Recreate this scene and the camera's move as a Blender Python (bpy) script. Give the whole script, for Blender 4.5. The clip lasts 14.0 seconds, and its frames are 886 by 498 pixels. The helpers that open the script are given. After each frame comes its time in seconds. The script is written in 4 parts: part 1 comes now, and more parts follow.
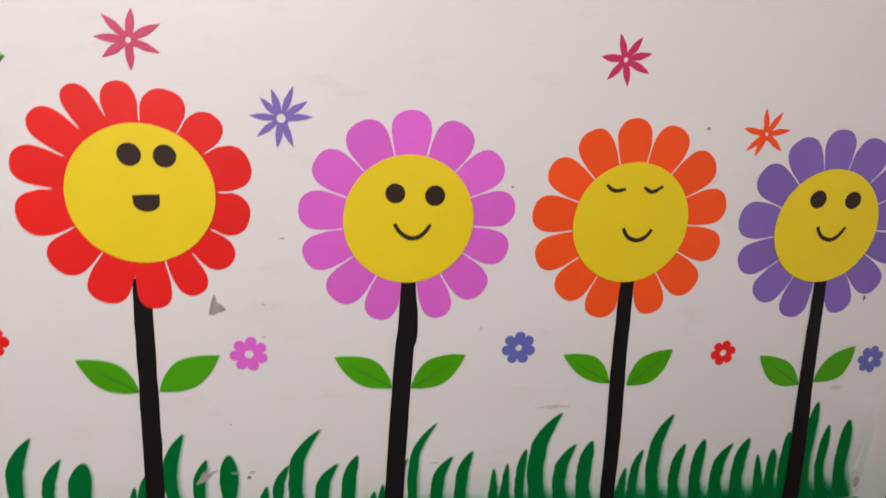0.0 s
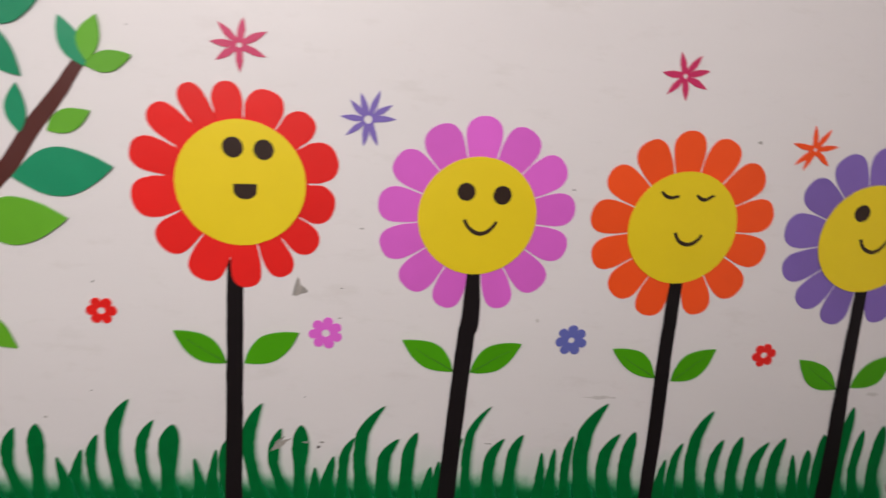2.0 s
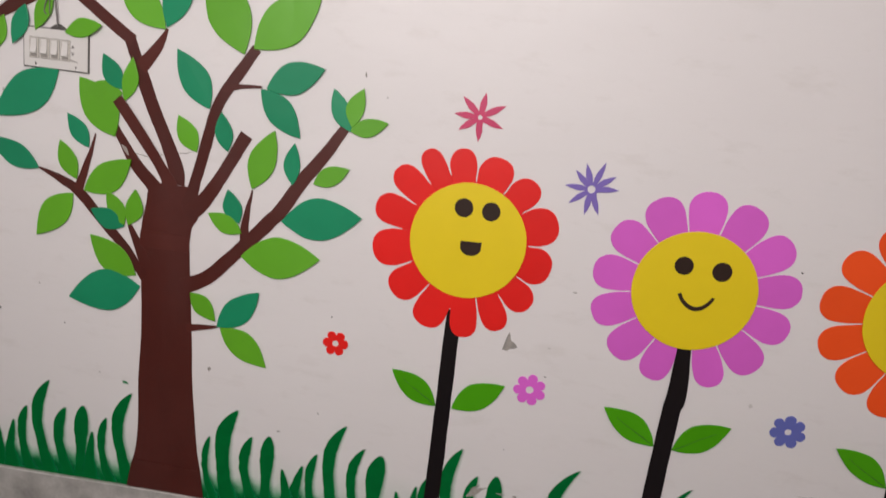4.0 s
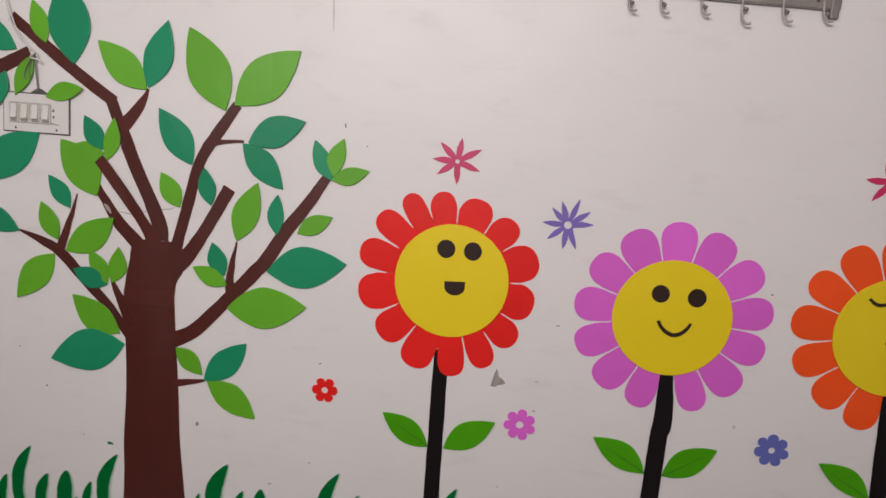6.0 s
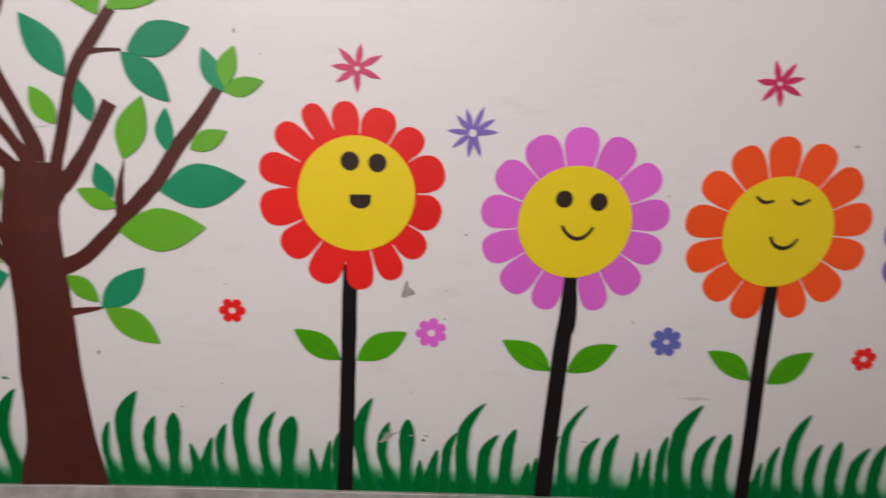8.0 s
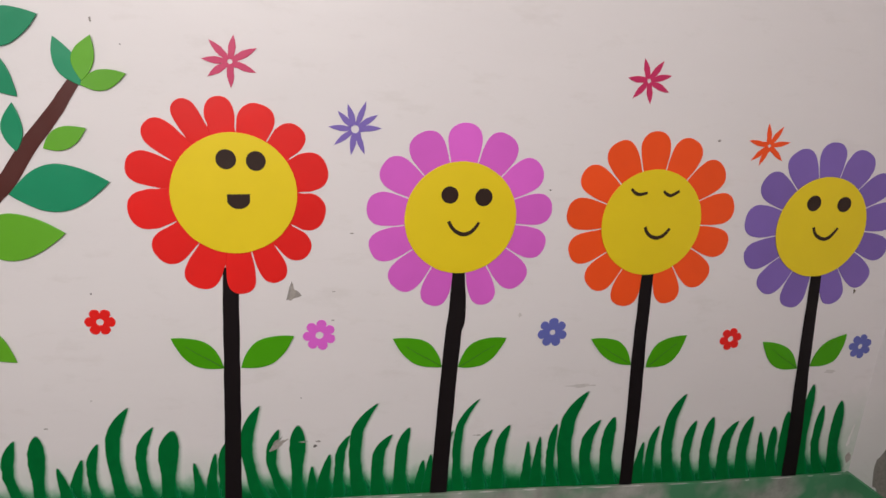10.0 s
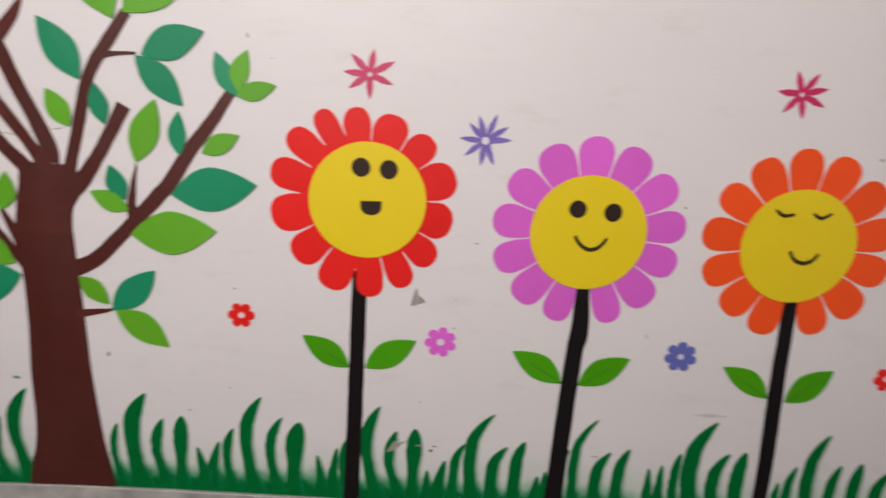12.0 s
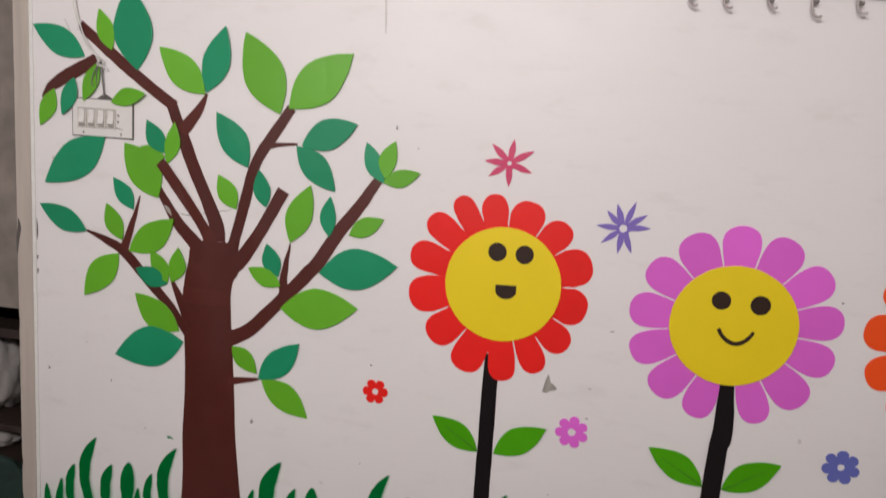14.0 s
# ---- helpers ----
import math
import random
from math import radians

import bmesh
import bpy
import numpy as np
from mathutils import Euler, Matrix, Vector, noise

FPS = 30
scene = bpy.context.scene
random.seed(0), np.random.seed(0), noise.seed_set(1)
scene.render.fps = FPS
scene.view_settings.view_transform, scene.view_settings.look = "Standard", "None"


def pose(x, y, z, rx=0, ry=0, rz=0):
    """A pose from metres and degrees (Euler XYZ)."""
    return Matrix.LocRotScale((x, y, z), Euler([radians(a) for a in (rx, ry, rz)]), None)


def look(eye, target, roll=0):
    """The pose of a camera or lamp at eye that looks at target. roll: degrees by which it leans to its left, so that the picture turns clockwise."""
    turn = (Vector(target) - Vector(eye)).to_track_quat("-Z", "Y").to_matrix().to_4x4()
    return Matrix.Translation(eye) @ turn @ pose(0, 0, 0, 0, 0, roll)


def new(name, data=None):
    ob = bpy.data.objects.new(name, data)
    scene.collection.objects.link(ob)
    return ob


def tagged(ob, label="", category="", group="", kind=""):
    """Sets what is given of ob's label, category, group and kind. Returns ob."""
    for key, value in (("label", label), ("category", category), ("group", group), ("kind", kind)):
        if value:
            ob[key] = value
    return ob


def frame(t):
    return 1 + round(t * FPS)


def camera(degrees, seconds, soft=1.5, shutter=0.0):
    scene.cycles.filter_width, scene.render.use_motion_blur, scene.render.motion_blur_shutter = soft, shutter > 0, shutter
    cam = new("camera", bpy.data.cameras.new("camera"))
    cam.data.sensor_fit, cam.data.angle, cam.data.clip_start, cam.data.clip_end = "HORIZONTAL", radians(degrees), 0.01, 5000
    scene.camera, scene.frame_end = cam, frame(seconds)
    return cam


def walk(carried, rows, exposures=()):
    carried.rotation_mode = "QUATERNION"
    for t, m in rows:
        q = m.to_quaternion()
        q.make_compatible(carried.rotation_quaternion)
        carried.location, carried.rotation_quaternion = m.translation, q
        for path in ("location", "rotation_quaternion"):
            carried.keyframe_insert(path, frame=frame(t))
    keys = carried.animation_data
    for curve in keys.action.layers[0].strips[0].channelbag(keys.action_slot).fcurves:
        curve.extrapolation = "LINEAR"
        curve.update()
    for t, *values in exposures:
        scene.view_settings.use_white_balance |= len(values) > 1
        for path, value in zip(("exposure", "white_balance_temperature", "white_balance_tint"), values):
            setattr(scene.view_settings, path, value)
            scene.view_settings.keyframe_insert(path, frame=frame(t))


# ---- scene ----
cam = camera(67.1, 14.0, shutter=1.0)
PATH = [
    (0, (0.377, -1.663, 1.46), (0.773, 0.222, 0.921), 3.9),
    (0.5, (0.385, -1.713, 1.457), (0.756, 0.168, 0.886), 4.9),
    (1, (0.366, -1.736, 1.465), (0.703, 0.152, 0.899), 5.2),
    (1.5, (0.311, -1.761, 1.471), (0.638, 0.137, 0.934), 4.6),
    (2, (0.244, -1.796, 1.469), (0.561, 0.105, 0.932), 5.7),
    (2.5, (0.199, -1.831, 1.49), (0.316, 0.096, 0.969), 6.3),
    (3, (0.177, -1.853, 1.46), (0.066, 0.088, 0.988), 6.6),
    (3.5, (0.143, -1.874, 1.458), (-0.061, 0.065, 1.011), 7.0),
    (3.7, (0.14, -1.875, 1.474), (-0.077, 0.062, 1.033), 7.2),
    (4.75, (0.117, -1.905, 1.487), (-0.105, 0.05, 1.15), 6.5),
    (5.8, (0.105, -1.932, 1.488), (-0.062, 0.041, 1.205), 5.4),
    (6, (0.099, -1.935, 1.473), (-0.046, 0.041, 1.198), 4.5),
    (6.5, (0.096, -1.938, 1.477), (-0.073, 0.026, 1.139), 3.8),
    (7, (0.11, -1.935, 1.465), (-0.025, 0.016, 1.045), 3.7),
    (7.5, (0.116, -1.918, 1.473), (0.089, 0.018, 0.969), 3.7),
    (8, (0.135, -1.909, 1.472), (0.249, 0.02, 0.955), 3.8),
    (8.5, (0.144, -1.899, 1.471), (0.371, 0.015, 0.94), 3.8),
    (9, (0.152, -1.89, 1.475), (0.48, 0.012, 0.951), 4.1),
    (9.2, (0.16, -1.889, 1.468), (0.523, 0.009, 0.954), 4.2),
    (10.25, (0.167, -1.883, 1.474), (0.59, 0.018, 0.964), 4.35),
    (11.3, (0.168, -1.88, 1.48), (0.445, 0.036, 0.974), 4.5),
    (11.5, (0.166, -1.882, 1.477), (0.401, 0.04, 0.975), 4.5),
    (12, (0.164, -1.886, 1.475), (0.216, 0.049, 0.971), 4.4),
    (12.5, (0.145, -1.888, 1.467), (0.071, 0.052, 0.984), 4.3),
    (13, (0.131, -1.89, 1.48), (-0.088, 0.048, 1.038), 4.4),
    (13.5, (0.116, -1.9, 1.489), (-0.18, 0.041, 1.109), 4.4),
    (14, (0.113, -1.912, 1.486), (-0.2, 0.041, 1.192), 4.2),
]
walk(cam, [(t, look(eye, target, roll)) for t, eye, target, roll in PATH],
     [(0, 0.12), (1, 0.06), (2, 0.0), (3, -0.1), (4, -0.14), (6, -0.29), (7, -0.23), (9, -0.04), (12, -0.04), (14, -0.15)])

# world, lamps -------------------------------------------------------------
world = bpy.data.worlds.new("world")
scene.world = world
world.use_nodes = True
world.node_tree.nodes["Background"].inputs[0].default_value = (0.9, 0.93, 1.0, 1)
world.node_tree.nodes["Background"].inputs[1].default_value = 0.05

ROOM_W, ROOM_E, ROOM_S, ROOM_TOP, FLOOR = -3.2, 2.235, -3.0, 2.95, -0.08


def area_lamp(name, eye, target, sx, sy, watts, colour):
    d = bpy.data.lights.new(name, "AREA")
    d.shape, d.size, d.size_y, d.energy, d.color = "RECTANGLE", sx, sy, watts, colour
    ob = new(name, d)
    ob.matrix_world = look(eye, target)
    return ob


area_lamp("tube_light", (-0.42, -2.9, 2.42), (-0.42, 0, 1.5), 1.8, 0.1, 68, (1.0, 0.94, 0.918))

# materials -------------------------------------------------------------


def nodes_of(name):
    m = bpy.data.materials.new(name)
    m.use_nodes = True
    return m, m.node_tree.nodes, m.node_tree.links, m.node_tree.nodes["Principled BSDF"]


def tex_noise(n, l, scale, detail=3.0, rough=0.55, vec=None):
    t = n.new("ShaderNodeTexNoise")
    t.inputs["Scale"].default_value, t.inputs["Detail"].default_value, t.inputs["Roughness"].default_value = scale, detail, rough
    if vec is None:
        vec = n.new("ShaderNodeNewGeometry").outputs["Position"]
    l.new(vec, t.inputs["Vector"])
    return t.outputs["Fac"]


def ramp(n, l, fac, stops):
    r = n.new("ShaderNodeValToRGB")
    while len(r.color_ramp.elements) < len(stops):
        r.color_ramp.elements.new(0.5)
    for e, (p, c) in zip(r.color_ramp.elements, stops):
        e.position, e.color = p, (*c, 1) if len(c) == 3 else c
    l.new(fac, r.inputs["Fac"])
    return r.outputs["Color"]


def math_node(n, l, op, a, b=None, clamp=False):
    m = n.new("ShaderNodeMath")
    m.operation, m.use_clamp = op, clamp
    for i, v in enumerate((a, b)):
        if v is None:
            continue
        if isinstance(v, (int, float)):
            m.inputs[i].default_value = v
        else:
            l.new(v, m.inputs[i])
    return m.outputs[0]


def mix_col(n, l, fac, a, b, mode="MIX"):
    m = n.new("ShaderNodeMix")
    m.data_type, m.blend_type = "RGBA", mode
    for sock, v in ((m.inputs[0], fac), (m.inputs[6], a), (m.inputs[7], b)):
        if isinstance(v, (int, float)):
            sock.default_value = v
        elif isinstance(v, tuple):
            sock.default_value = (*v, 1)
        else:
            l.new(v, sock)
    return m.outputs[2]


def bump(n, l, bsdf, height, dist, strength=1.0):
    b = n.new("ShaderNodeBump")
    b.inputs["Distance"].default_value, b.inputs["Strength"].default_value = dist, strength
    l.new(height, b.inputs["Height"])
    l.new(b.outputs[0], bsdf.inputs["Normal"])


def sheet_mat(name, colour, rough=0.31, vary=0.12, spec=0.32, streak=0.0):
    """Coloured craft foam or card: faint mottling, slight waviness, piece-to-piece shade."""
    m, n, l, b = nodes_of(name)
    info = n.new("ShaderNodeObjectInfo").outputs["Random"]
    big = tex_noise(n, l, 9.0, 2.0)
    fine = tex_noise(n, l, 900.0, 2.0)
    shade = math_node(n, l, "ADD", math_node(n, l, "MULTIPLY", info, vary), math_node(n, l, "MULTIPLY", big, vary))
    dark = tuple(c * (1 - vary) for c in colour)
    light = tuple(min(1, c * (1 + vary) + 0.004) for c in colour)
    l.new(mix_col(n, l, math_node(n, l, "MULTIPLY", shade, 0.5 / vary, True), dark, light), b.inputs["Base Color"])
    b.inputs["Roughness"].default_value = rough
    if streak:
        # rubbed and wrinkled upright bands
        long = n.new("ShaderNodeMapping")
        long.inputs["Scale"].default_value = (6, 6, 1.3)
        l.new(n.new("ShaderNodeNewGeometry").outputs["Position"], long.inputs["Vector"])
        rub = tex_noise(n, l, 1.6, 4.0, 0.6, long.outputs[0])
        worn = n.new("ShaderNodeMapRange")
        l.new(rub, worn.inputs["Value"])
        for k, v in (("From Min", 0.3), ("From Max", 0.7), ("To Min", rough - streak), ("To Max", rough + streak)):
            worn.inputs[k].default_value = v
        l.new(worn.outputs[0], b.inputs["Roughness"])
        big = math_node(n, l, "ADD", big, math_node(n, l, "MULTIPLY", rub, 0.3))
    b.inputs["Specular IOR Level"].default_value = spec
    h = math_node(n, l, "ADD", math_node(n, l, "MULTIPLY", fine, 0.12), math_node(n, l, "MULTIPLY", big, 3.0))
    bump(n, l, b, h, 0.0012, 0.5)
    return m


def plain_mat(name, colour, rough=0.5, metal=0.0, vary=0.1, scale=40.0):
    m, n, l, b = nodes_of(name)
    f = tex_noise(n, l, scale, 4.0)
    l.new(mix_col(n, l, f, tuple(c * (1 - vary) for c in colour), tuple(min(1, c * (1 + vary)) for c in colour)), b.inputs["Base Color"])
    b.inputs["Roughness"].default_value, b.inputs["Metallic"].default_value = rough, metal
    bump(n, l, b, f, 0.001, 0.2)
    return m


def wall_mat(name, green):
    """White emulsion over hand-trowelled plaster, greyish smears; green spray mist low down on the mural wall."""
    m, n, l, b = nodes_of(name)
    pos = n.new("ShaderNodeNewGeometry").outputs["Position"]
    sep = n.new("ShaderNodeSeparateXYZ")
    l.new(pos, sep.inputs[0])
    stretch = n.new("ShaderNodeMapping")
    stretch.inputs["Scale"].default_value = (0.8, 0.8, 2.2)
    l.new(pos, stretch.inputs["Vector"])
    large = tex_noise(n, l, 1.3, 4.0, 0.6, stretch.outputs[0])
    smear = tex_noise(n, l, 7.0, 5.0, 0.65, stretch.outputs[0])
    col = mix_col(n, l, large, (0.74, 0.71, 0.71), (0.79, 0.765, 0.765))
    col = mix_col(n, l, ramp(n, l, smear, [(0.56, (0, 0, 0)), (0.74, (0.35, 0.35, 0.35))]), col, (0.62, 0.585, 0.56))
    if green:
        wob = tex_noise(n, l, 6.0, 3.0)
        cloud = tex_noise(n, l, 26.0, 4.0)
        edge = math_node(n, l, "ADD", math_node(n, l, "MULTIPLY", wob, 0.09), math_node(n, l, "MULTIPLY", cloud, 0.04))
        h = math_node(n, l, "SUBTRACT", sep.outputs[2], edge)
        for x0, x1, drop in ((-0.75, -1.5, 0.036), (0.9, 1.6, 0.016)):
            low = n.new("ShaderNodeMapRange")
            l.new(sep.outputs[0], low.inputs["Value"])
            for k, v in (("From Min", x0), ("From Max", x1), ("To Min", 0.0), ("To Max", drop)):
                low.inputs[k].default_value = v
            h = math_node(n, l, "ADD", h, low.outputs[0])
        solid = n.new("ShaderNodeMapRange")
        solid.interpolation_type = "SMOOTHSTEP"
        l.new(h, solid.inputs["Value"])
        for k, v in (("From Min", 0.176), ("From Max", 0.092), ("To Min", 0.0), ("To Max", 1.0)):
            solid.inputs[k].default_value = v
        # stops short of the corner at the right
        stop = n.new("ShaderNodeMapRange")
        l.new(math_node(n, l, "ADD", sep.outputs[0], math_node(n, l, "MULTIPLY", cloud, 0.06)), stop.inputs["Value"])
        for k, v in (("From Min", 2.24), ("From Max", 2.20), ("To Min", 0.0), ("To Max", 1.0)):
            stop.inputs[k].default_value = v
        fac = math_node(n, l, "MULTIPLY", solid.outputs[0], stop.outputs[0])
        haze = n.new("ShaderNodeMapRange")
        l.new(h, haze.inputs["Value"])
        for k, v in (("From Min", 0.27), ("From Max", 0.10), ("To Min", 0.0), ("To Max", 0.36)):
            haze.inputs[k].default_value = v
        drift = n.new("ShaderNodeMapRange")
        l.new(sep.outputs[0], drift.inputs["Value"])
        for k, v in (("From Min", 0.1), ("From Max", 1.5), ("To Min", 1.0), ("To Max", 1.9)):
            drift.inputs[k].default_value = v
        misty = math_node(n, l, "MULTIPLY", math_node(n, l, "MULTIPLY", haze.outputs[0], drift.outputs[0]), stop.outputs[0])
        col = mix_col(n, l, misty, col, (0.30, 0.52, 0.36))
        col = mix_col(n, l, math_node(n, l, "POWER", fac, 0.8), col, (0.008, 0.34, 0.12))
        col = mix_col(n, l, math_node(n, l, "POWER", fac, 2.5), col, mix_col(n, l, tex_noise(n, l, 30.0, 3.0), (0.0003, 0.112, 0.024), (0.0006, 0.168, 0.036)))
        # spray that drifted into the corner at the right
        reach = n.new("ShaderNodeMapRange")
        l.new(sep.outputs[0], reach.inputs["Value"])
        for k, v in (("From Min", 2.06), ("From Max", 2.22), ("To Min", 0.0), ("To Max", 0.62)):
            reach.inputs[k].default_value = v
        rise = n.new("ShaderNodeMapRange")
        l.new(math_node(n, l, "ADD", sep.outputs[2], math_node(n, l, "MULTIPLY", cloud, 0.2)), rise.inputs["Value"])
        for k, v in (("From Min", 0.58), ("From Max", 0.40), ("To Min", 0.0), ("To Max", 1.0)):
            rise.inputs[k].default_value = v
        corner = math_node(n, l, "MULTIPLY", math_node(n, l, "MULTIPLY", reach.outputs[0], rise.outputs[0]), math_node(n, l, "SUBTRACT", 1.0, fac))
        col = mix_col(n, l, math_node(n, l, "MULTIPLY", corner, cloud), col, (0.14, 0.36, 0.19))
        gloss = n.new("ShaderNodeMapRange")
        l.new(fac, gloss.inputs["Value"])
        gloss.inputs["To Min"].default_value, gloss.inputs["To Max"].default_value = 0.25, 0.05
        l.new(gloss.outputs[0], b.inputs["Specular IOR Level"])
    l.new(col, b.inputs["Base Color"])
    l.new(ramp(n, l, smear, [(0.3, (0.36, 0.36, 0.36)), (0.75, (0.5, 0.5, 0.5))]), b.inputs["Roughness"])
    if not green:
        b.inputs["Specular IOR Level"].default_value = 0.4
    fine = tex_noise(n, l, 160.0, 3.0)
    trowel = tex_noise(n, l, 3.2, 3.0, 0.5, stretch.outputs[0])
    hh = math_node(n, l, "ADD", math_node(n, l, "MULTIPLY", trowel, 6.0), math_node(n, l, "MULTIPLY", fine, 0.12))
    bump(n, l, b, hh, 0.002, 0.35)
    return m


def stone_mat(name):
    """Grey marble skirting with pale veins, green mist where the spray drifted down."""
    m, n, l, b = nodes_of(name)
    pos = n.new("ShaderNodeNewGeometry").outputs["Position"]
    sep = n.new("ShaderNodeSeparateXYZ")
    l.new(pos, sep.inputs[0])
    a = tex_noise(n, l, 9.0, 6.0, 0.65)
    c = tex_noise(n, l, 30.0, 4.0)
    col = ramp(n, l, a, [(0.34, (0.25, 0.24, 0.225)), (0.5, (0.40, 0.385, 0.365)), (0.66, (0.56, 0.545, 0.52))])
    col = mix_col(n, l, math_node(n, l, "MULTIPLY", c, 0.35), col, (0.45, 0.43, 0.40))
    drift = n.new("ShaderNodeMapRange")
    l.new(math_node(n, l, "ADD", sep.outputs[0], math_node(n, l, "MULTIPLY", a, 0.9)), drift.inputs["Value"])
    for k, v in (("From Min", 0.55), ("From Max", 1.6), ("To Min", 0.0), ("To Max", 1.2)):
        drift.inputs[k].default_value = v
    blot = ramp(n, l, tex_noise(n, l, 5.5, 3.0, 0.5), [(0.36, (0.12, 0.12, 0.12)), (0.60, (0.9, 0.9, 0.9))])
    col = mix_col(n, l, math_node(n, l, "MULTIPLY", drift.outputs[0], blot, True), col, (0.07, 0.27, 0.13))
    l.new(col, b.inputs["Base Color"])
    b.inputs["Roughness"].default_value = 0.38
    bump(n, l, b, c, 0.001, 0.3)
    return m


def spray_mat():
    """Stencilled spray paint: solid inside the stencil, misty where the colour crept under its edge."""
    m, n, l, b = nodes_of("green_spray")
    at = n.new("ShaderNodeAttribute")
    at.attribute_name = "cover"
    speck = tex_noise(n, l, 220.0, 3.0)
    cloud = tex_noise(n, l, 30.0, 3.0)
    cov = math_node(n, l, "POWER", at.outputs["Fac"], 1.5)
    cov = math_node(n, l, "MULTIPLY", cov, math_node(n, l, "ADD", math_node(n, l, "MULTIPLY", speck, 0.5), 0.8), True)
    core = mix_col(n, l, cloud, (0.0003, 0.118, 0.025), (0.0006, 0.172, 0.036))
    l.new(mix_col(n, l, math_node(n, l, "POWER", at.outputs["Fac"], 3.0), (0.008, 0.34, 0.12), core), b.inputs["Base Color"])
    b.inputs["Roughness"].default_value = 0.5
    b.inputs["Specular IOR Level"].default_value = 0.05
    clear = n.new("ShaderNodeBsdfTransparent")
    mix = n.new("ShaderNodeMixShader")
    l.new(cov, mix.inputs[0])
    l.new(clear.outputs[0], mix.inputs[1])
    l.new(b.outputs[0], mix.inputs[2])
    l.new(mix.outputs[0], n["Material Output"].inputs[0])
    return m


def wood_mat(name, colour):
    m, n, l, b = nodes_of(name)
    pos = n.new("ShaderNodeNewGeometry").outputs["Position"]
    mp = n.new("ShaderNodeMapping")
    mp.inputs["Scale"].default_value = (14, 14, 0.9)
    l.new(pos, mp.inputs["Vector"])
    g = tex_noise(n, l, 3.0, 5.0, 0.6, mp.outputs[0])
    l.new(mix_col(n, l, g, tuple(c * 0.72 for c in colour), tuple(c * 1.15 for c in colour)), b.inputs["Base Color"])
    b.inputs["Roughness"].default_value = 0.5
    bump(n, l, b, g, 0.002, 0.4)
    return m


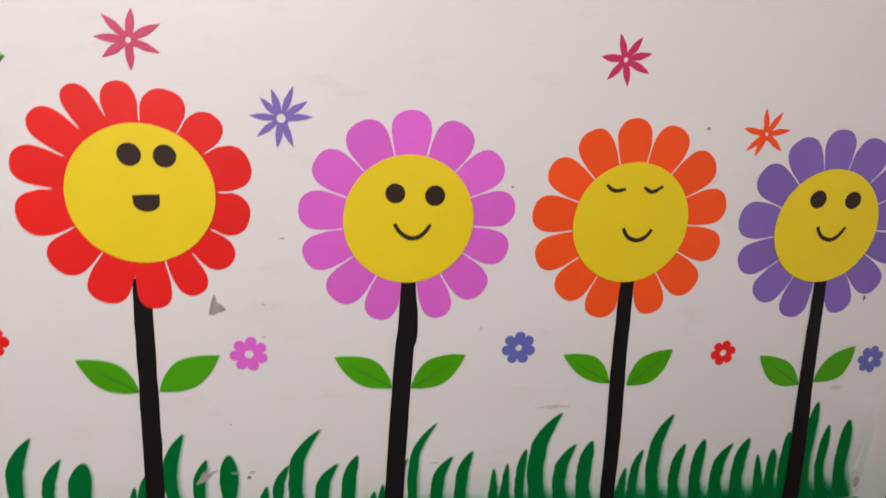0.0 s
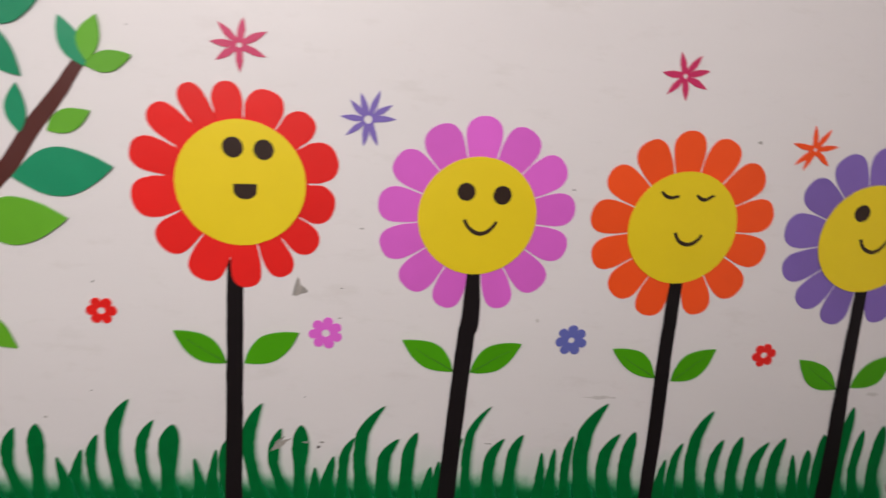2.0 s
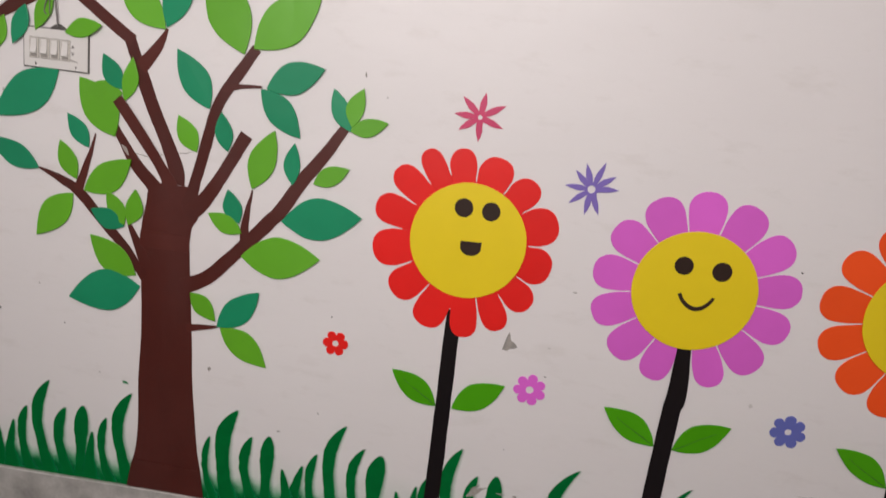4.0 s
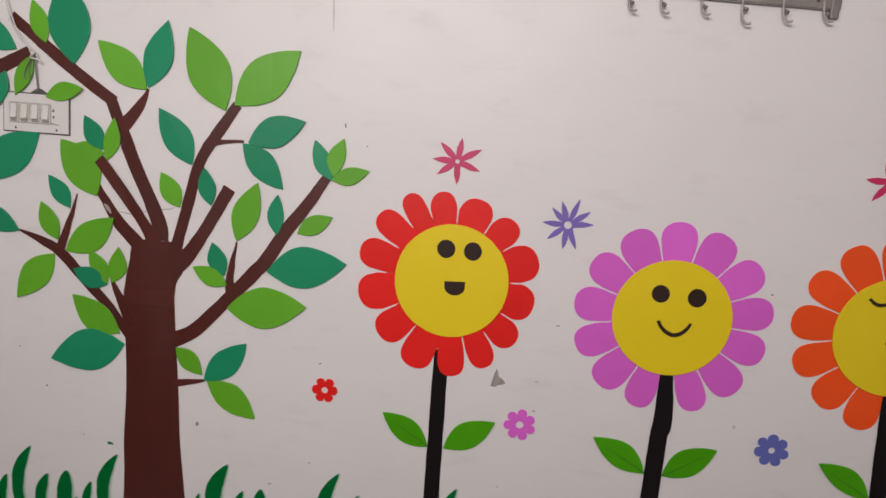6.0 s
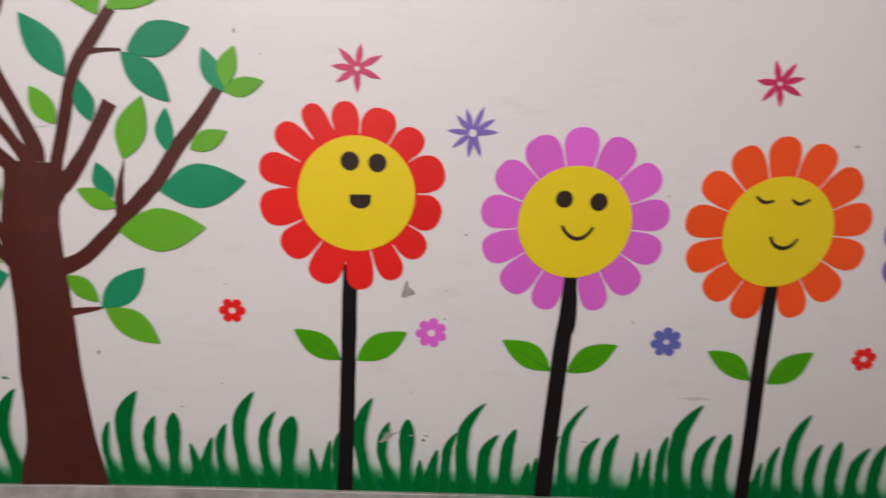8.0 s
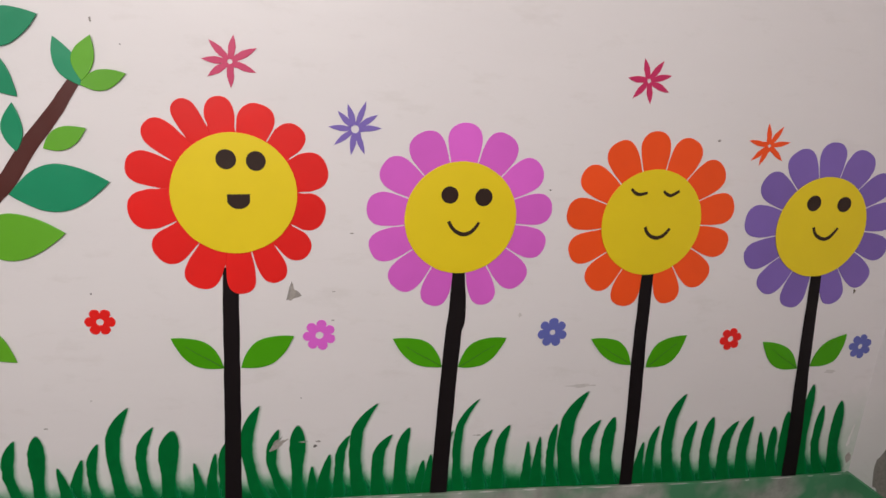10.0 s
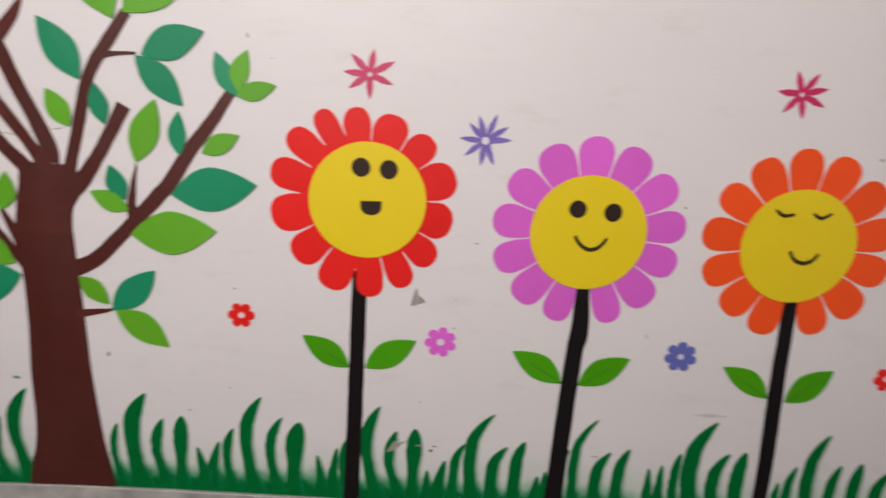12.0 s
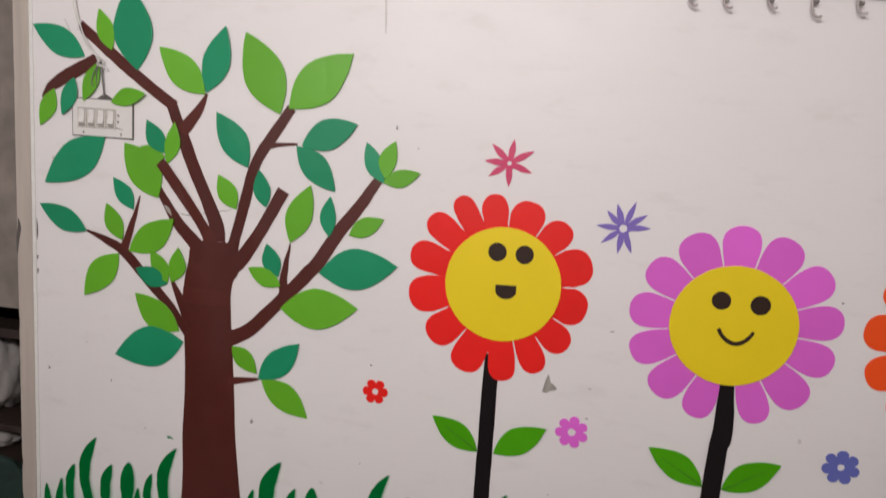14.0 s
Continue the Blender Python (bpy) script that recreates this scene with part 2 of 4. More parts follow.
M = {
    "wall": wall_mat("white_emulsion_mural", True),
    "wall_plain": wall_mat("white_emulsion", False),
    "stone": stone_mat("grey_marble"),
    "red": sheet_mat("red_foam", (0.79, 0.008, 0.005), 0.42, 0.12, 0.42),
    "pink": sheet_mat("pink_foam", (0.71, 0.125, 0.62), 0.44, 0.12, 0.4),
    "orange": sheet_mat("orange_foam", (0.90, 0.078, 0.002), 0.46, 0.12, 0.45),
    "purple": sheet_mat("purple_foam", (0.20, 0.12, 0.44), 0.47, 0.12, 0.5),
    "yellow": sheet_mat("yellow_foam", (0.80, 0.61, 0.005), 0.45, 0.07, 0.45),
    "black": sheet_mat("black_foam", (0.026, 0.011, 0.007), 0.5, 0.12, 0.3),
    "stem": sheet_mat("black_tape", (0.008, 0.005, 0.006), 0.5, 0.12, 0.15),
    "lime": sheet_mat("lime_foam", (0.108, 0.39, 0.003), 0.48, 0.12, 0.65),
    "leaf": sheet_mat("stem_leaf_green", (0.065, 0.34, 0.002), 0.34, 0.12, 0.16),
    "dark": sheet_mat("bottle_green_foam", (0.0003, 0.245, 0.108), 0.45, 0.16, 0.5),
    "brown": sheet_mat("brown_card", (0.076, 0.0092, 0.0048), 0.46, 0.28, 0.52, 0.12),
    "crimson": sheet_mat("crimson_foam", (0.53, 0.009, 0.10), 0.46, 0.12, 0.65),
    "violet": sheet_mat("violet_foam", (0.21, 0.15, 0.48)),
    "blue": sheet_mat("blue_foam", (0.12, 0.14, 0.44)),
    "vein": plain_mat("leaf_vein_ink", (0.02, 0.10, 0.01), 0.6),
    "spray": spray_mat(),
    "plastic": plain_mat("white_plastic", (0.72, 0.70, 0.68), 0.3, 0, 0.04),
    "ivory": plain_mat("ivory_plastic", (0.62, 0.59, 0.54), 0.3, 0, 0.06),
    "dark_grey": plain_mat("dull_dark_grey", (0.10, 0.09, 0.085), 0.7, 0, 0.3, 120),
    "mark": plain_mat("mark_and_shade_grey", (0.30, 0.28, 0.26), 0.8, 0, 0.3, 160),
    "faint": plain_mat("faint_grey_smear", (0.60, 0.575, 0.56), 0.7, 0, 0.2, 90),
    "spray_fleck": plain_mat("green_spray_fleck", (0.02, 0.20, 0.07), 0.6, 0, 0.4, 150),
    "bare": plain_mat("bare_plaster", (0.37, 0.34, 0.31), 0.9, 0, 0.35, 120),
    "cement": plain_mat("bare_cement", (0.24, 0.22, 0.20), 0.9, 0, 0.4, 90),
    "paint_edge": plain_mat("chipped_white_paint", (0.74, 0.73, 0.71), 0.5, 0, 0.12, 60),
    "steel": plain_mat("dull_steel", (0.27, 0.25, 0.235), 0.55, 0.6, 0.3, 30),
    "hook_steel": plain_mat("worn_hook_steel", (0.42, 0.37, 0.36), 0.6, 0.3, 0.3, 60),
    "jamb": wood_mat("beige_painted_wood", (0.50, 0.44, 0.39)),
    "wood": wood_mat("dark_stained_wood", (0.035, 0.022, 0.018)),
    "cloth_green": plain_mat("dark_green_cloth", (0.012, 0.03, 0.024), 0.9, 0, 0.3, 25),
    "cloth_pale": plain_mat("crumpled_pale_cloth", (0.30, 0.28, 0.27), 0.9, 0, 0.3, 25),
    "plaster_grey": plain_mat("grey_weathered_plaster", (0.22, 0.19, 0.168), 0.85, 0, 0.55, 9),
    "floor": plain_mat("speckled_floor", (0.15, 0.145, 0.14), 0.35, 0, 0.35, 60),
    "wire_white": plain_mat("white_cable", (0.68, 0.66, 0.64), 0.4, 0, 0.1),
    "wire_grey": plain_mat("grey_cable", (0.16, 0.15, 0.145), 0.5, 0, 0.2),
}

# building helpers -------------------------------------------------------------


def attach(ob, parent):
    if parent:
        ob.parent = parent
        if parent.type == "EMPTY":
            ob.matrix_parent_inverse = parent.matrix_basis.inverted()


def finish(name, verts, faces, mat, parent=None, label="", smooth=False, cover=None):
    me = bpy.data.meshes.new(name)
    me.from_pydata(verts, [], faces)
    if cover is not None:
        at = me.attributes.new("cover", "FLOAT", "POINT")
        at.data.foreach_set("value", cover)
    me.materials.append(M[mat])
    me.validate()
    bm = bmesh.new()
    bm.from_mesh(me)
    bmesh.ops.recalc_face_normals(bm, faces=bm.faces)
    if cover is not None and sum(f.normal.y for f in bm.faces) > 0:
        bmesh.ops.reverse_faces(bm, faces=bm.faces)
    bm.to_mesh(me)
    bm.free()
    if smooth:
        me.shade_smooth()
    ob = new(name, me)
    attach(ob, parent)
    if label:
        ob["label"] = label
    return ob


def part(name, bm, mat, parent=None, label="", smooth=False):
    me = bpy.data.meshes.new(name)
    bm.to_mesh(me)
    bm.free()
    me.materials.append(M[mat])
    if smooth:
        me.shade_smooth()
    ob = new(name, me)
    attach(ob, parent)
    if label:
        ob["label"] = label
    return ob


def box(name, x0, x1, y0, y1, z0, z1, mat, parent=None, label="", bevel=0.0):
    bm = bmesh.new()
    bmesh.ops.create_cube(bm, size=1, matrix=Matrix.LocRotScale(((x0 + x1) / 2, (y0 + y1) / 2, (z0 + z1) / 2), None, (x1 - x0, y1 - y0, z1 - z0)))
    if bevel:
        bmesh.ops.bevel(bm, geom=bm.edges[:], offset=bevel, segments=2, affect="EDGES", profile=0.6)
    return part(name, bm, mat, parent, label)


def inset_loop(pts, d):
    """Move a closed outline inwards by d."""
    p = np.array(pts)
    area = 0.5 * np.sum(p[:, 0] * np.roll(p[:, 1], -1) - np.roll(p[:, 0], -1) * p[:, 1])
    a, c = p - np.roll(p, 1, 0), np.roll(p, -1, 0) - p
    na = np.stack([-a[:, 1], a[:, 0]], 1) / (np.linalg.norm(a, axis=1)[:, None] + 1e-9)
    nc = np.stack([-c[:, 1], c[:, 0]], 1) / (np.linalg.norm(c, axis=1)[:, None] + 1e-9)
    nn = na + nc
    nn /= np.maximum(np.linalg.norm(nn, axis=1), 0.35)[:, None]
    return p + nn * d * (1 if area > 0 else -1)


def cutout(name, pts, back, thick, mat, parent, label="", edge=0.0008, lift=None, smooth=False):
    """A flat piece cut from sheet: outline in x and z, its back `back` metres off the wall, with a rounded rim.
    lift(x, z) gives how far the piece curls off the wall."""
    lift = lift or (lambda x, z: 0.0)
    rings = [(np.array(pts), back), (np.array(pts), back + thick - edge), (inset_loop(pts, edge * 0.4), back + thick - edge * 0.35), (inset_loop(pts, edge * 1.2), back + thick)]
    n = len(pts)
    verts, faces = [], []
    for loop, off in rings:
        verts += [(float(x), -off - lift(x, z), float(z)) for x, z in loop]
    for r in range(len(rings) - 1):
        for i in range(n):
            j = (i + 1) % n
            faces.append((r * n + i, r * n + j, (r + 1) * n + j, (r + 1) * n + i))
    faces.append(tuple(range((len(rings) - 1) * n, len(rings) * n)))
    faces.append(tuple(range(n - 1, -1, -1)))
    return finish(name, verts, faces, mat, parent, label)


def thing(name, label, category, group="", kind="", at=(0, 0, 0)):
    e = new(name)
    e.location = at
    e.empty_display_size = 0.05
    return tagged(e, label, category, group, kind)


def wobble(pts, amount, seed, step=6.0):
    """The small unevenness of a cut made by hand."""
    return [(x + amount * noise.noise((x * step * 5, z * step * 5, seed)), z + amount * noise.noise((x * step * 5, z * step * 5, seed + 7.3))) for x, z in pts]


def leaf_outline(bx, bz, tx, tz, wl, wr, n=18, f=0.47):
    length = math.hypot(tx - bx, tz - bz)
    ux, uz = (tx - bx) / length, (tz - bz) / length
    left, right = [], []
    for i in range(1, n):
        s = i / n
        for w, out, sg in ((wl, left, 1), (wr, right, -1)):
            k = 1 - ((f - s) / f) ** 1.9 if s < f else 1 - ((s - f) / (1 - f)) ** 1.75
            out.append((bx + ux * length * s - uz * sg * w * k, bz + uz * length * s + ux * sg * w * k))
    return [(bx, bz)] + right + [(tx, tz)] + left[::-1]


def leaf(parent, row, mat, back, label="", seed=0, vein=False):
    bx, bz, tx, tz = row[:4]
    length = math.hypot(tx - bx, tz - bz)
    rnd = random.Random(seed)
    curl, side = rnd.uniform(0.0, 0.006), rnd.uniform(-0.003, 0.003)

    def lift(x, z):
        s = ((x - bx) * (tx - bx) + (z - bz) * (tz - bz)) / length ** 2
        w = ((x - bx) * (tz - bz) - (z - bz) * (tx - bx)) / length
        return max(0.0, curl * s * s + side * (w / 0.05) * s)

    ob = cutout("leaf", wobble(leaf_outline(*row), 0.0012, seed), back, 0.003, mat, parent, label, edge=0.001, lift=lift)
    if vein:
        ux, uz = (tx - bx) / length, (tz - bz) / length
        pts = [(bx + (tx - bx) * s + 0.002 * math.sin(s * 9), bz + (tz - bz) * s) for s in (0.02, 0.2, 0.35, 0.5, 0.62, 0.75)]
        stroke("vein", [(x, z) for x, z in pts], [0.0022, 0.002, 0.0017, 0.0014, 0.001, 0.0005], back + 0.0027, 0.0009, "vein", ob, lift=lift)
    return ob


def smooth_line(pts, per=5):
    """Catmull-Rom through rows of numbers."""
    p = [np.array(q, float) for q in pts]
    p = [2 * p[0] - p[1]] + p + [2 * p[-1] - p[-2]]
    out = []
    for a, b, c, d in zip(p, p[1:], p[2:], p[3:]):
        for k in range(per):
            t = k / per
            out.append(0.5 * (2 * b + (c - a) * t + (2 * a - 5 * b + 4 * c - d) * t * t + (3 * b - a - 3 * c + d) * t ** 3))
    return out + [p[-2]]


def band_outline(rows, per=5):
    """A tapering strip along rows of x, z, width."""
    line = smooth_line(rows, per)
    c = np.array([q[:2] for q in line])
    w = np.array([max(q[2], 0.001) for q in line])
    d = np.gradient(c, axis=0)
    d /= np.linalg.norm(d, axis=1)[:, None]
    nrm = np.stack([-d[:, 1], d[:, 0]], 1)
    a, b = c + nrm * w[:, None] / 2, c - nrm * w[:, None] / 2
    return [tuple(map(float, q)) for q in a] + [tuple(map(float, q)) for q in b[::-1]]


def stroke(name, pts, widths, back, thick, mat, parent, label="", lift=None):
    rows = [(x, z, w) for (x, z), w in zip(pts, widths)]
    return cutout(name, band_outline(rows), back, thick, mat, parent, label, edge=thick * 0.4, lift=lift)


def disc(cx, cz, rx, rz=None, n=40):
    rz = rz or rx
    return [(cx + rx * math.cos(2 * math.pi * i / n), cz + rz * math.sin(2 * math.pi * i / n)) for i in range(n)]


# the room -------------------------------------------------------------
wall = box("wall_north", -1.548, ROOM_E, 0.0, 0.14, FLOOR, ROOM_TOP, "wall")
tagged(wall, "white painted plaster wall with a flower mural and green spray at its foot", "wall", kind="structure")
tagged(box("wall_north_over_door", ROOM_W, -1.548, 0.0, 0.14, 2.15, ROOM_TOP, "wall_plain"), "white wall over the doorway", "wall", kind="structure")
tagged(box("wall_north_beside_door", ROOM_W, -2.52, 0.0, 0.14, FLOOR, 2.15, "wall_plain"), "white wall beyond the doorway", "wall", kind="structure")
east = box("wall_east", ROOM_E, ROOM_E + 0.14, ROOM_S, 0.14, FLOOR, ROOM_TOP, "wall_plain")
tagged(east, "white painted plaster wall meeting the mural wall", "wall", kind="structure")
tagged(box("wall_west", ROOM_W - 0.14, ROOM_W, ROOM_S, 0.14, FLOOR, ROOM_TOP, "wall_plain"), "plain white plaster wall", "wall", kind="structure")
tagged(box("wall_south", ROOM_W - 0.14, ROOM_E + 0.14, ROOM_S - 0.14, ROOM_S, FLOOR, ROOM_TOP, "wall_plain"), "plain white plaster wall", "wall", kind="structure")
tagged(box("floor", ROOM_W - 0.14, ROOM_E + 0.14, ROOM_S - 0.14, 2.3, FLOOR - 0.1, FLOOR, "floor"), "grey speckled stone floor", "floor", kind="structure")
tagged(box("ceiling", ROOM_W - 0.14, ROOM_E + 0.14, ROOM_S - 0.14, 2.3, ROOM_TOP, ROOM_TOP + 0.1, "wall_plain"), "plain white ceiling", "ceiling", kind="structure")

# marble skirting with a ragged rim of white paint on its top edge


def skirt_top(x):
    """The stone was laid by eye: its top edge rises towards the middle of the wall."""
    return float(np.interp(x, (-1.56, -1.25, -0.9, -0.5, 0.4, 0.9, 1.4, 1.65, 2.2), (0.1, 0.111, 0.124, 0.128, 0.132, 0.129, 0.117, 0.114, 0.116)))


def long_stone(x0, x1, steps=56):
    """A strip of skirting with an eased front edge."""
    verts, faces = [], []
    for k in range(steps + 1):
        x = x0 + (x1 - x0) * k / steps
        top = skirt_top(x)
        verts += [(x, y, z) for y, z in ((0.0, FLOOR), (-0.012, FLOOR), (-0.012, top - 0.0016), (-0.0104, top), (0.0, top))]
    for k in range(steps):
        for r in range(5):
            a, b = k * 5 + r, k * 5 + (r + 1) % 5
            faces.append((a, b, b + 5, a + 5))
    faces += [(0, 1, 2, 3, 4), tuple(steps * 5 + r for r in (4, 3, 2, 1, 0))]
    return finish("baseboard", verts, faces, "stone")


skirt = long_stone(-1.53, ROOM_E - 0.012)
tagged(skirt, "grey marble skirting dusted with green spray paint", "skirting", kind="structure")
tagged(box("baseboard_east", ROOM_E - 0.012, ROOM_E, ROOM_S, 0.0, FLOOR, 0.119, "stone", bevel=0.0015), "grey marble skirting", "skirting", kind="structure")
rnd = random.Random(8)
x = -1.53
while x < ROOM_E - 0.06:
    span = rnd.uniform(0.25, 0.6) if x < 0.0 else rnd.uniform(0.01, 0.09)
    x1 = min(x + span, ROOM_E - 0.03)
    m = max(4, int((x1 - x) / 0.02))
    tall = rnd.uniform(0.6, 1.0)
    top = [(x + (x1 - x) * k / m, skirt_top(x + (x1 - x) * k / m) + 0.0012 + 0.0012 * noise.noise((k * 0.7 + x * 30, 0, 3.0))) for k in range(m + 1)]
    low = [(px, skirt_top(px) + 0.0012 - tall * (0.0012 + 0.0030 * math.sin(math.pi * k / m) ** 0.4 * (1 + noise.noise((px * 45, 0, 9.0))))) for k, (px, _) in enumerate(top)]
    cutout("paint_rim", top + low[::-1], 0.0118, 0.0008, "paint_edge", skirt, "ragged white paint edge", edge=0.0003)
    x = x1 + (rnd.uniform(0.002, 0.01) if x < 0.0 else rnd.uniform(0.02, 0.12))

# door opening at the west end
frame_ob = thing("door_frame", "beige painted wooden door frame with chipped edges", "door frame", kind="structure", at=(-1.575, 0, FLOOR))
chip = []
for i in range(101):
    z = FLOOR + i * (2.15 - FLOOR) / 100
    chip.append((-1.6035 + max(0.0, noise.noise((z * 14, 2.0, 5.0)) - 0.35) * 0.014, z))
cutout("jamb", chip + [(-1.5490, 2.15), (-1.5490, FLOOR)], -0.1, 0.106, "jamb", frame_ob, edge=0.002)
cutout("stain", wobble(band_outline([(-1.607, 1.14, 0.004), (-1.610, 1.08, 0.012), (-1.611, 0.98, 0.014), (-1.609, 0.86, 0.010)]), 0.003, 61, 8.0), -0.1005, 0.002, "dark_grey", frame_ob, "dark stain along the jamb", edge=0.0004)
box("architrave", -1.5485, -1.5365, -0.0045, 0.0, 0.122, 2.15, "paint_edge", frame_ob, "thin white painted bead", 0.0012)
box("jamb_far", -2.52, -2.46, -0.006, 0.1, FLOOR, 2.15, "jamb", frame_ob, "", 0.002)
box("head", -2.46, -1.6035, -0.006, 0.1, 2.09, 2.15, "jamb", frame_ob, "", 0.002)
for z0, z1 in ((1.10, 1.17), (1.035, 1.045), (0.985, 1.005)):
    rows = [(-1.5345, z1, 0.001), (-1.5325, (z0 * 2 + z1) / 3 + 0.008, 0.005), (-1.5345, z0, 0.001)]
    cutout("chip", band_outline(rows), -0.001, 0.0022, "dark_grey", frame_ob, "chipped paint", edge=0.0003)
cutout("chip", band_outline([(-1.598, 1.165, 0.002), (-1.594, 1.135, 0.013), (-1.6, 1.10, 0.012), (-1.603, 1.05, 0.004)]), 0.0045, 0.002, "dark_grey", frame_ob, "chipped paint", edge=0.0003)

# the dim room behind the door
tagged(box("wall_back_room", ROOM_W - 0.14, 0.6, 2.16, 2.3, FLOOR, ROOM_TOP, "plaster_grey"), "grey weathered plaster wall of the next room", "wall", kind="structure")
tagged(box("wall_back_room_east", -1.2, -1.06, 0.14, 2.16, FLOOR, ROOM_TOP, "plaster_grey"), "grey weathered plaster side wall of the next room", "wall", kind="structure")
tagged(box("wall_back_room_west", ROOM_W - 0.14, ROOM_W, 0.14, 2.16, FLOOR, ROOM_TOP, "plaster_grey"), "grey weathered plaster side wall of the next room", "wall", kind="structure")

panel = thing("shutter_panel", "grey weathered plywood panel standing in the doorway", "panel", at=(-2.0, 0.12, FLOOR))
box("sheet", -2.46, -1.6045, 0.102, 0.122, 0.825, 2.09, "plaster_grey", panel, "", 0.002)
box("post", -2.44, -2.38, 0.123, 0.15, FLOOR, 2.09, "wood", panel, "", 0.002)
box("rail", -2.46, -1.6045, 0.123, 0.15, 0.825, 0.87, "wood", panel, "", 0.002)
table = thing("side_table", "dark wooden table in the dim next room", "table", at=(-2.1, 0.55, FLOOR))
box("tabletop", -2.55, -1.62, 0.2, 0.75, 0.675, 0.71, "wood", table, "", 0.004)
box("shelf", -2.5, -1.68, 0.22, 0.73, 0.295, 0.32, "wood", table, "", 0.003)
box("shelf", -2.5, -1.68, 0.22, 0.73, 0.155, 0.18, "wood", table, "", 0.003)
for lx in (-2.52, -1.70):
    for ly in (0.22, 0.68):
        box("leg", lx, lx + 0.05, ly, ly + 0.05, FLOOR, 0.675, "wood", table, "", 0.004)


def draped(name, label, category, cx, cy, z0, z1, rx, ry, mat, seed):
    """A heap of folded cloth."""
    bm = bmesh.new()
    bmesh.ops.create_icosphere(bm, subdivisions=4, radius=1.0)
    for v in bm.verts:
        k = 1 + 0.28 * noise.noise((v.co.x * 2.2, v.co.y * 2.2, v.co.z * 1.5 + seed)) + 0.10 * noise.noise((v.co.x * 7, v.co.y * 7, v.co.z * 5 + seed))
        v.co = Vector((cx + v.co.x * rx * k, cy + v.co.y * ry * k, max(z0, (z0 + z1) / 2 + v.co.z * (z1 - z0) / 2 * k)))
    return tagged(part(name, bm, mat, None, "", True), label, category)


draped("folded_cloth", "crumpled pale cloth lying on the shelf of the dark table", "cloth", -1.99, 0.36, 0.32, 0.65, 0.075, 0.09, "cloth_pale", 2)
draped("folded_cloth", "small folded pale cloth on the lowest shelf of the dark table", "cloth", -1.975, 0.33, 0.18, 0.27, 0.06, 0.08, "cloth_pale", 9)
draped("floor_sack", "dark green cloth sack on the floor by the doorway", "sack", -1.95, 0.17, FLOOR, 0.24, 0.30, 0.04, "cloth_green", 5)

# dirt and marks on the mural wall -------------------------------------------------------------


def smudge(x, z, w, h, mat, seed, parent=None, name="scuff", label="", off=0.0):
    n = 18
    pts = []
    for i in range(n):
        a = 2 * math.pi * i / n
        k = 0.75 + 0.6 * noise.noise((math.cos(a) * 1.7 + seed * 3.1, math.sin(a) * 1.7, seed))
        pts.append((x + w / 2 * k * math.cos(a), z + h / 2 * k * math.sin(a)))
    return cutout(name, pts, off, 0.0006, mat, parent or wall, label, edge=0.0002)


for i, (x, z, w, h, mat) in enumerate([
    (-1.356, 0.776, 0.006, 0.006, "mark"), (-1.267, 0.656, 0.006, 0.009, "dark_grey"), (-1.496, 0.671, 0.011, 0.014, "mark"), (-0.772, 0.583, 0.013, 0.016, "mark"),
    (-1.144, 0.506, 0.004, 0.006, "dark_grey"), (-1.471, 1.369, 0.009, 0.016, "mark"), (-0.286, 1.483, 0.005, 0.004, "dark_grey"), (-0.353, 1.539, 0.008, 0.016, "mark"),
    (-0.39, 0.819, 0.007, 0.006, "dark_grey"), (-0.407, 0.496, 0.005, 0.004, "dark_grey"), (0.267, 0.74, 0.014, 0.004, "mark"), (0.312, 1.007, 0.016, 0.005, "mark"),
    (0.901, 1.156, 0.01, 0.006, "dark_grey"), (0.85, 0.755, 0.015, 0.018, "faint"), (0.266, 0.83, 0.01, 0.003, "mark"), (0.179, 0.488, 0.004, 0.004, "dark_grey"),
    (1.439, 1.332, 0.014, 0.012, "mark"), 
    (0.225, 0.322, 0.02, 0.01, "dark_grey"), (0.233, 0.338, 0.02, 0.008, "mark"), (-0.53, 0.412, 0.016, 0.004, "mark"), (0.747, 0.337, 0.03, 0.004, "mark"),
    (1.09, 0.506, 0.13, 0.016, "faint"), (2.066, 0.843, 0.011, 0.02, "dark_grey"), (2.041, 0.537, 0.05, 0.02, "faint"), (0.465, 0.983, 0.03, 0.006, "faint"),
    (-1.056, 0.486, 0.034, 0.012, "spray_fleck")]):
    smudge(x, z, w, h, mat, i + 0.5)
cutout("scuff", band_outline([(-0.403, 1.80, 0.003), (-0.406, 1.86, 0.006), (-0.41, 1.93, 0.005), (-0.412, 1.97, 0.002)]), 0.0, 0.0006, "faint", wall, edge=0.0002)
cutout("scuff", band_outline([(-1.425, 1.80, 0.004), (-1.408, 1.765, 0.005), (-1.398, 1.74, 0.002)]), 0.0, 0.0006, "faint", wall, edge=0.0002)
# scraped paint across the grass beside the red flower
for k, rows in enumerate(([(0.088, 0.310, 0.004), (0.106, 0.326, 0.020), (0.124, 0.340, 0.012), (0.144, 0.350, 0.003)],
                          [(0.098, 0.336, 0.002), (0.112, 0.346, 0.007), (0.126, 0.357, 0.002)],
                          [(0.176, 0.338, 0.002), (0.188, 0.339, 0.006), (0.202, 0.338, 0.002)])):
    cutout("scrape", wobble(band_outline(rows), 0.003, 77 + k, 20.0), 0.0011, 0.0005, "bare" if k == 0 else "mark", wall, "scraped paint", edge=0.0002)
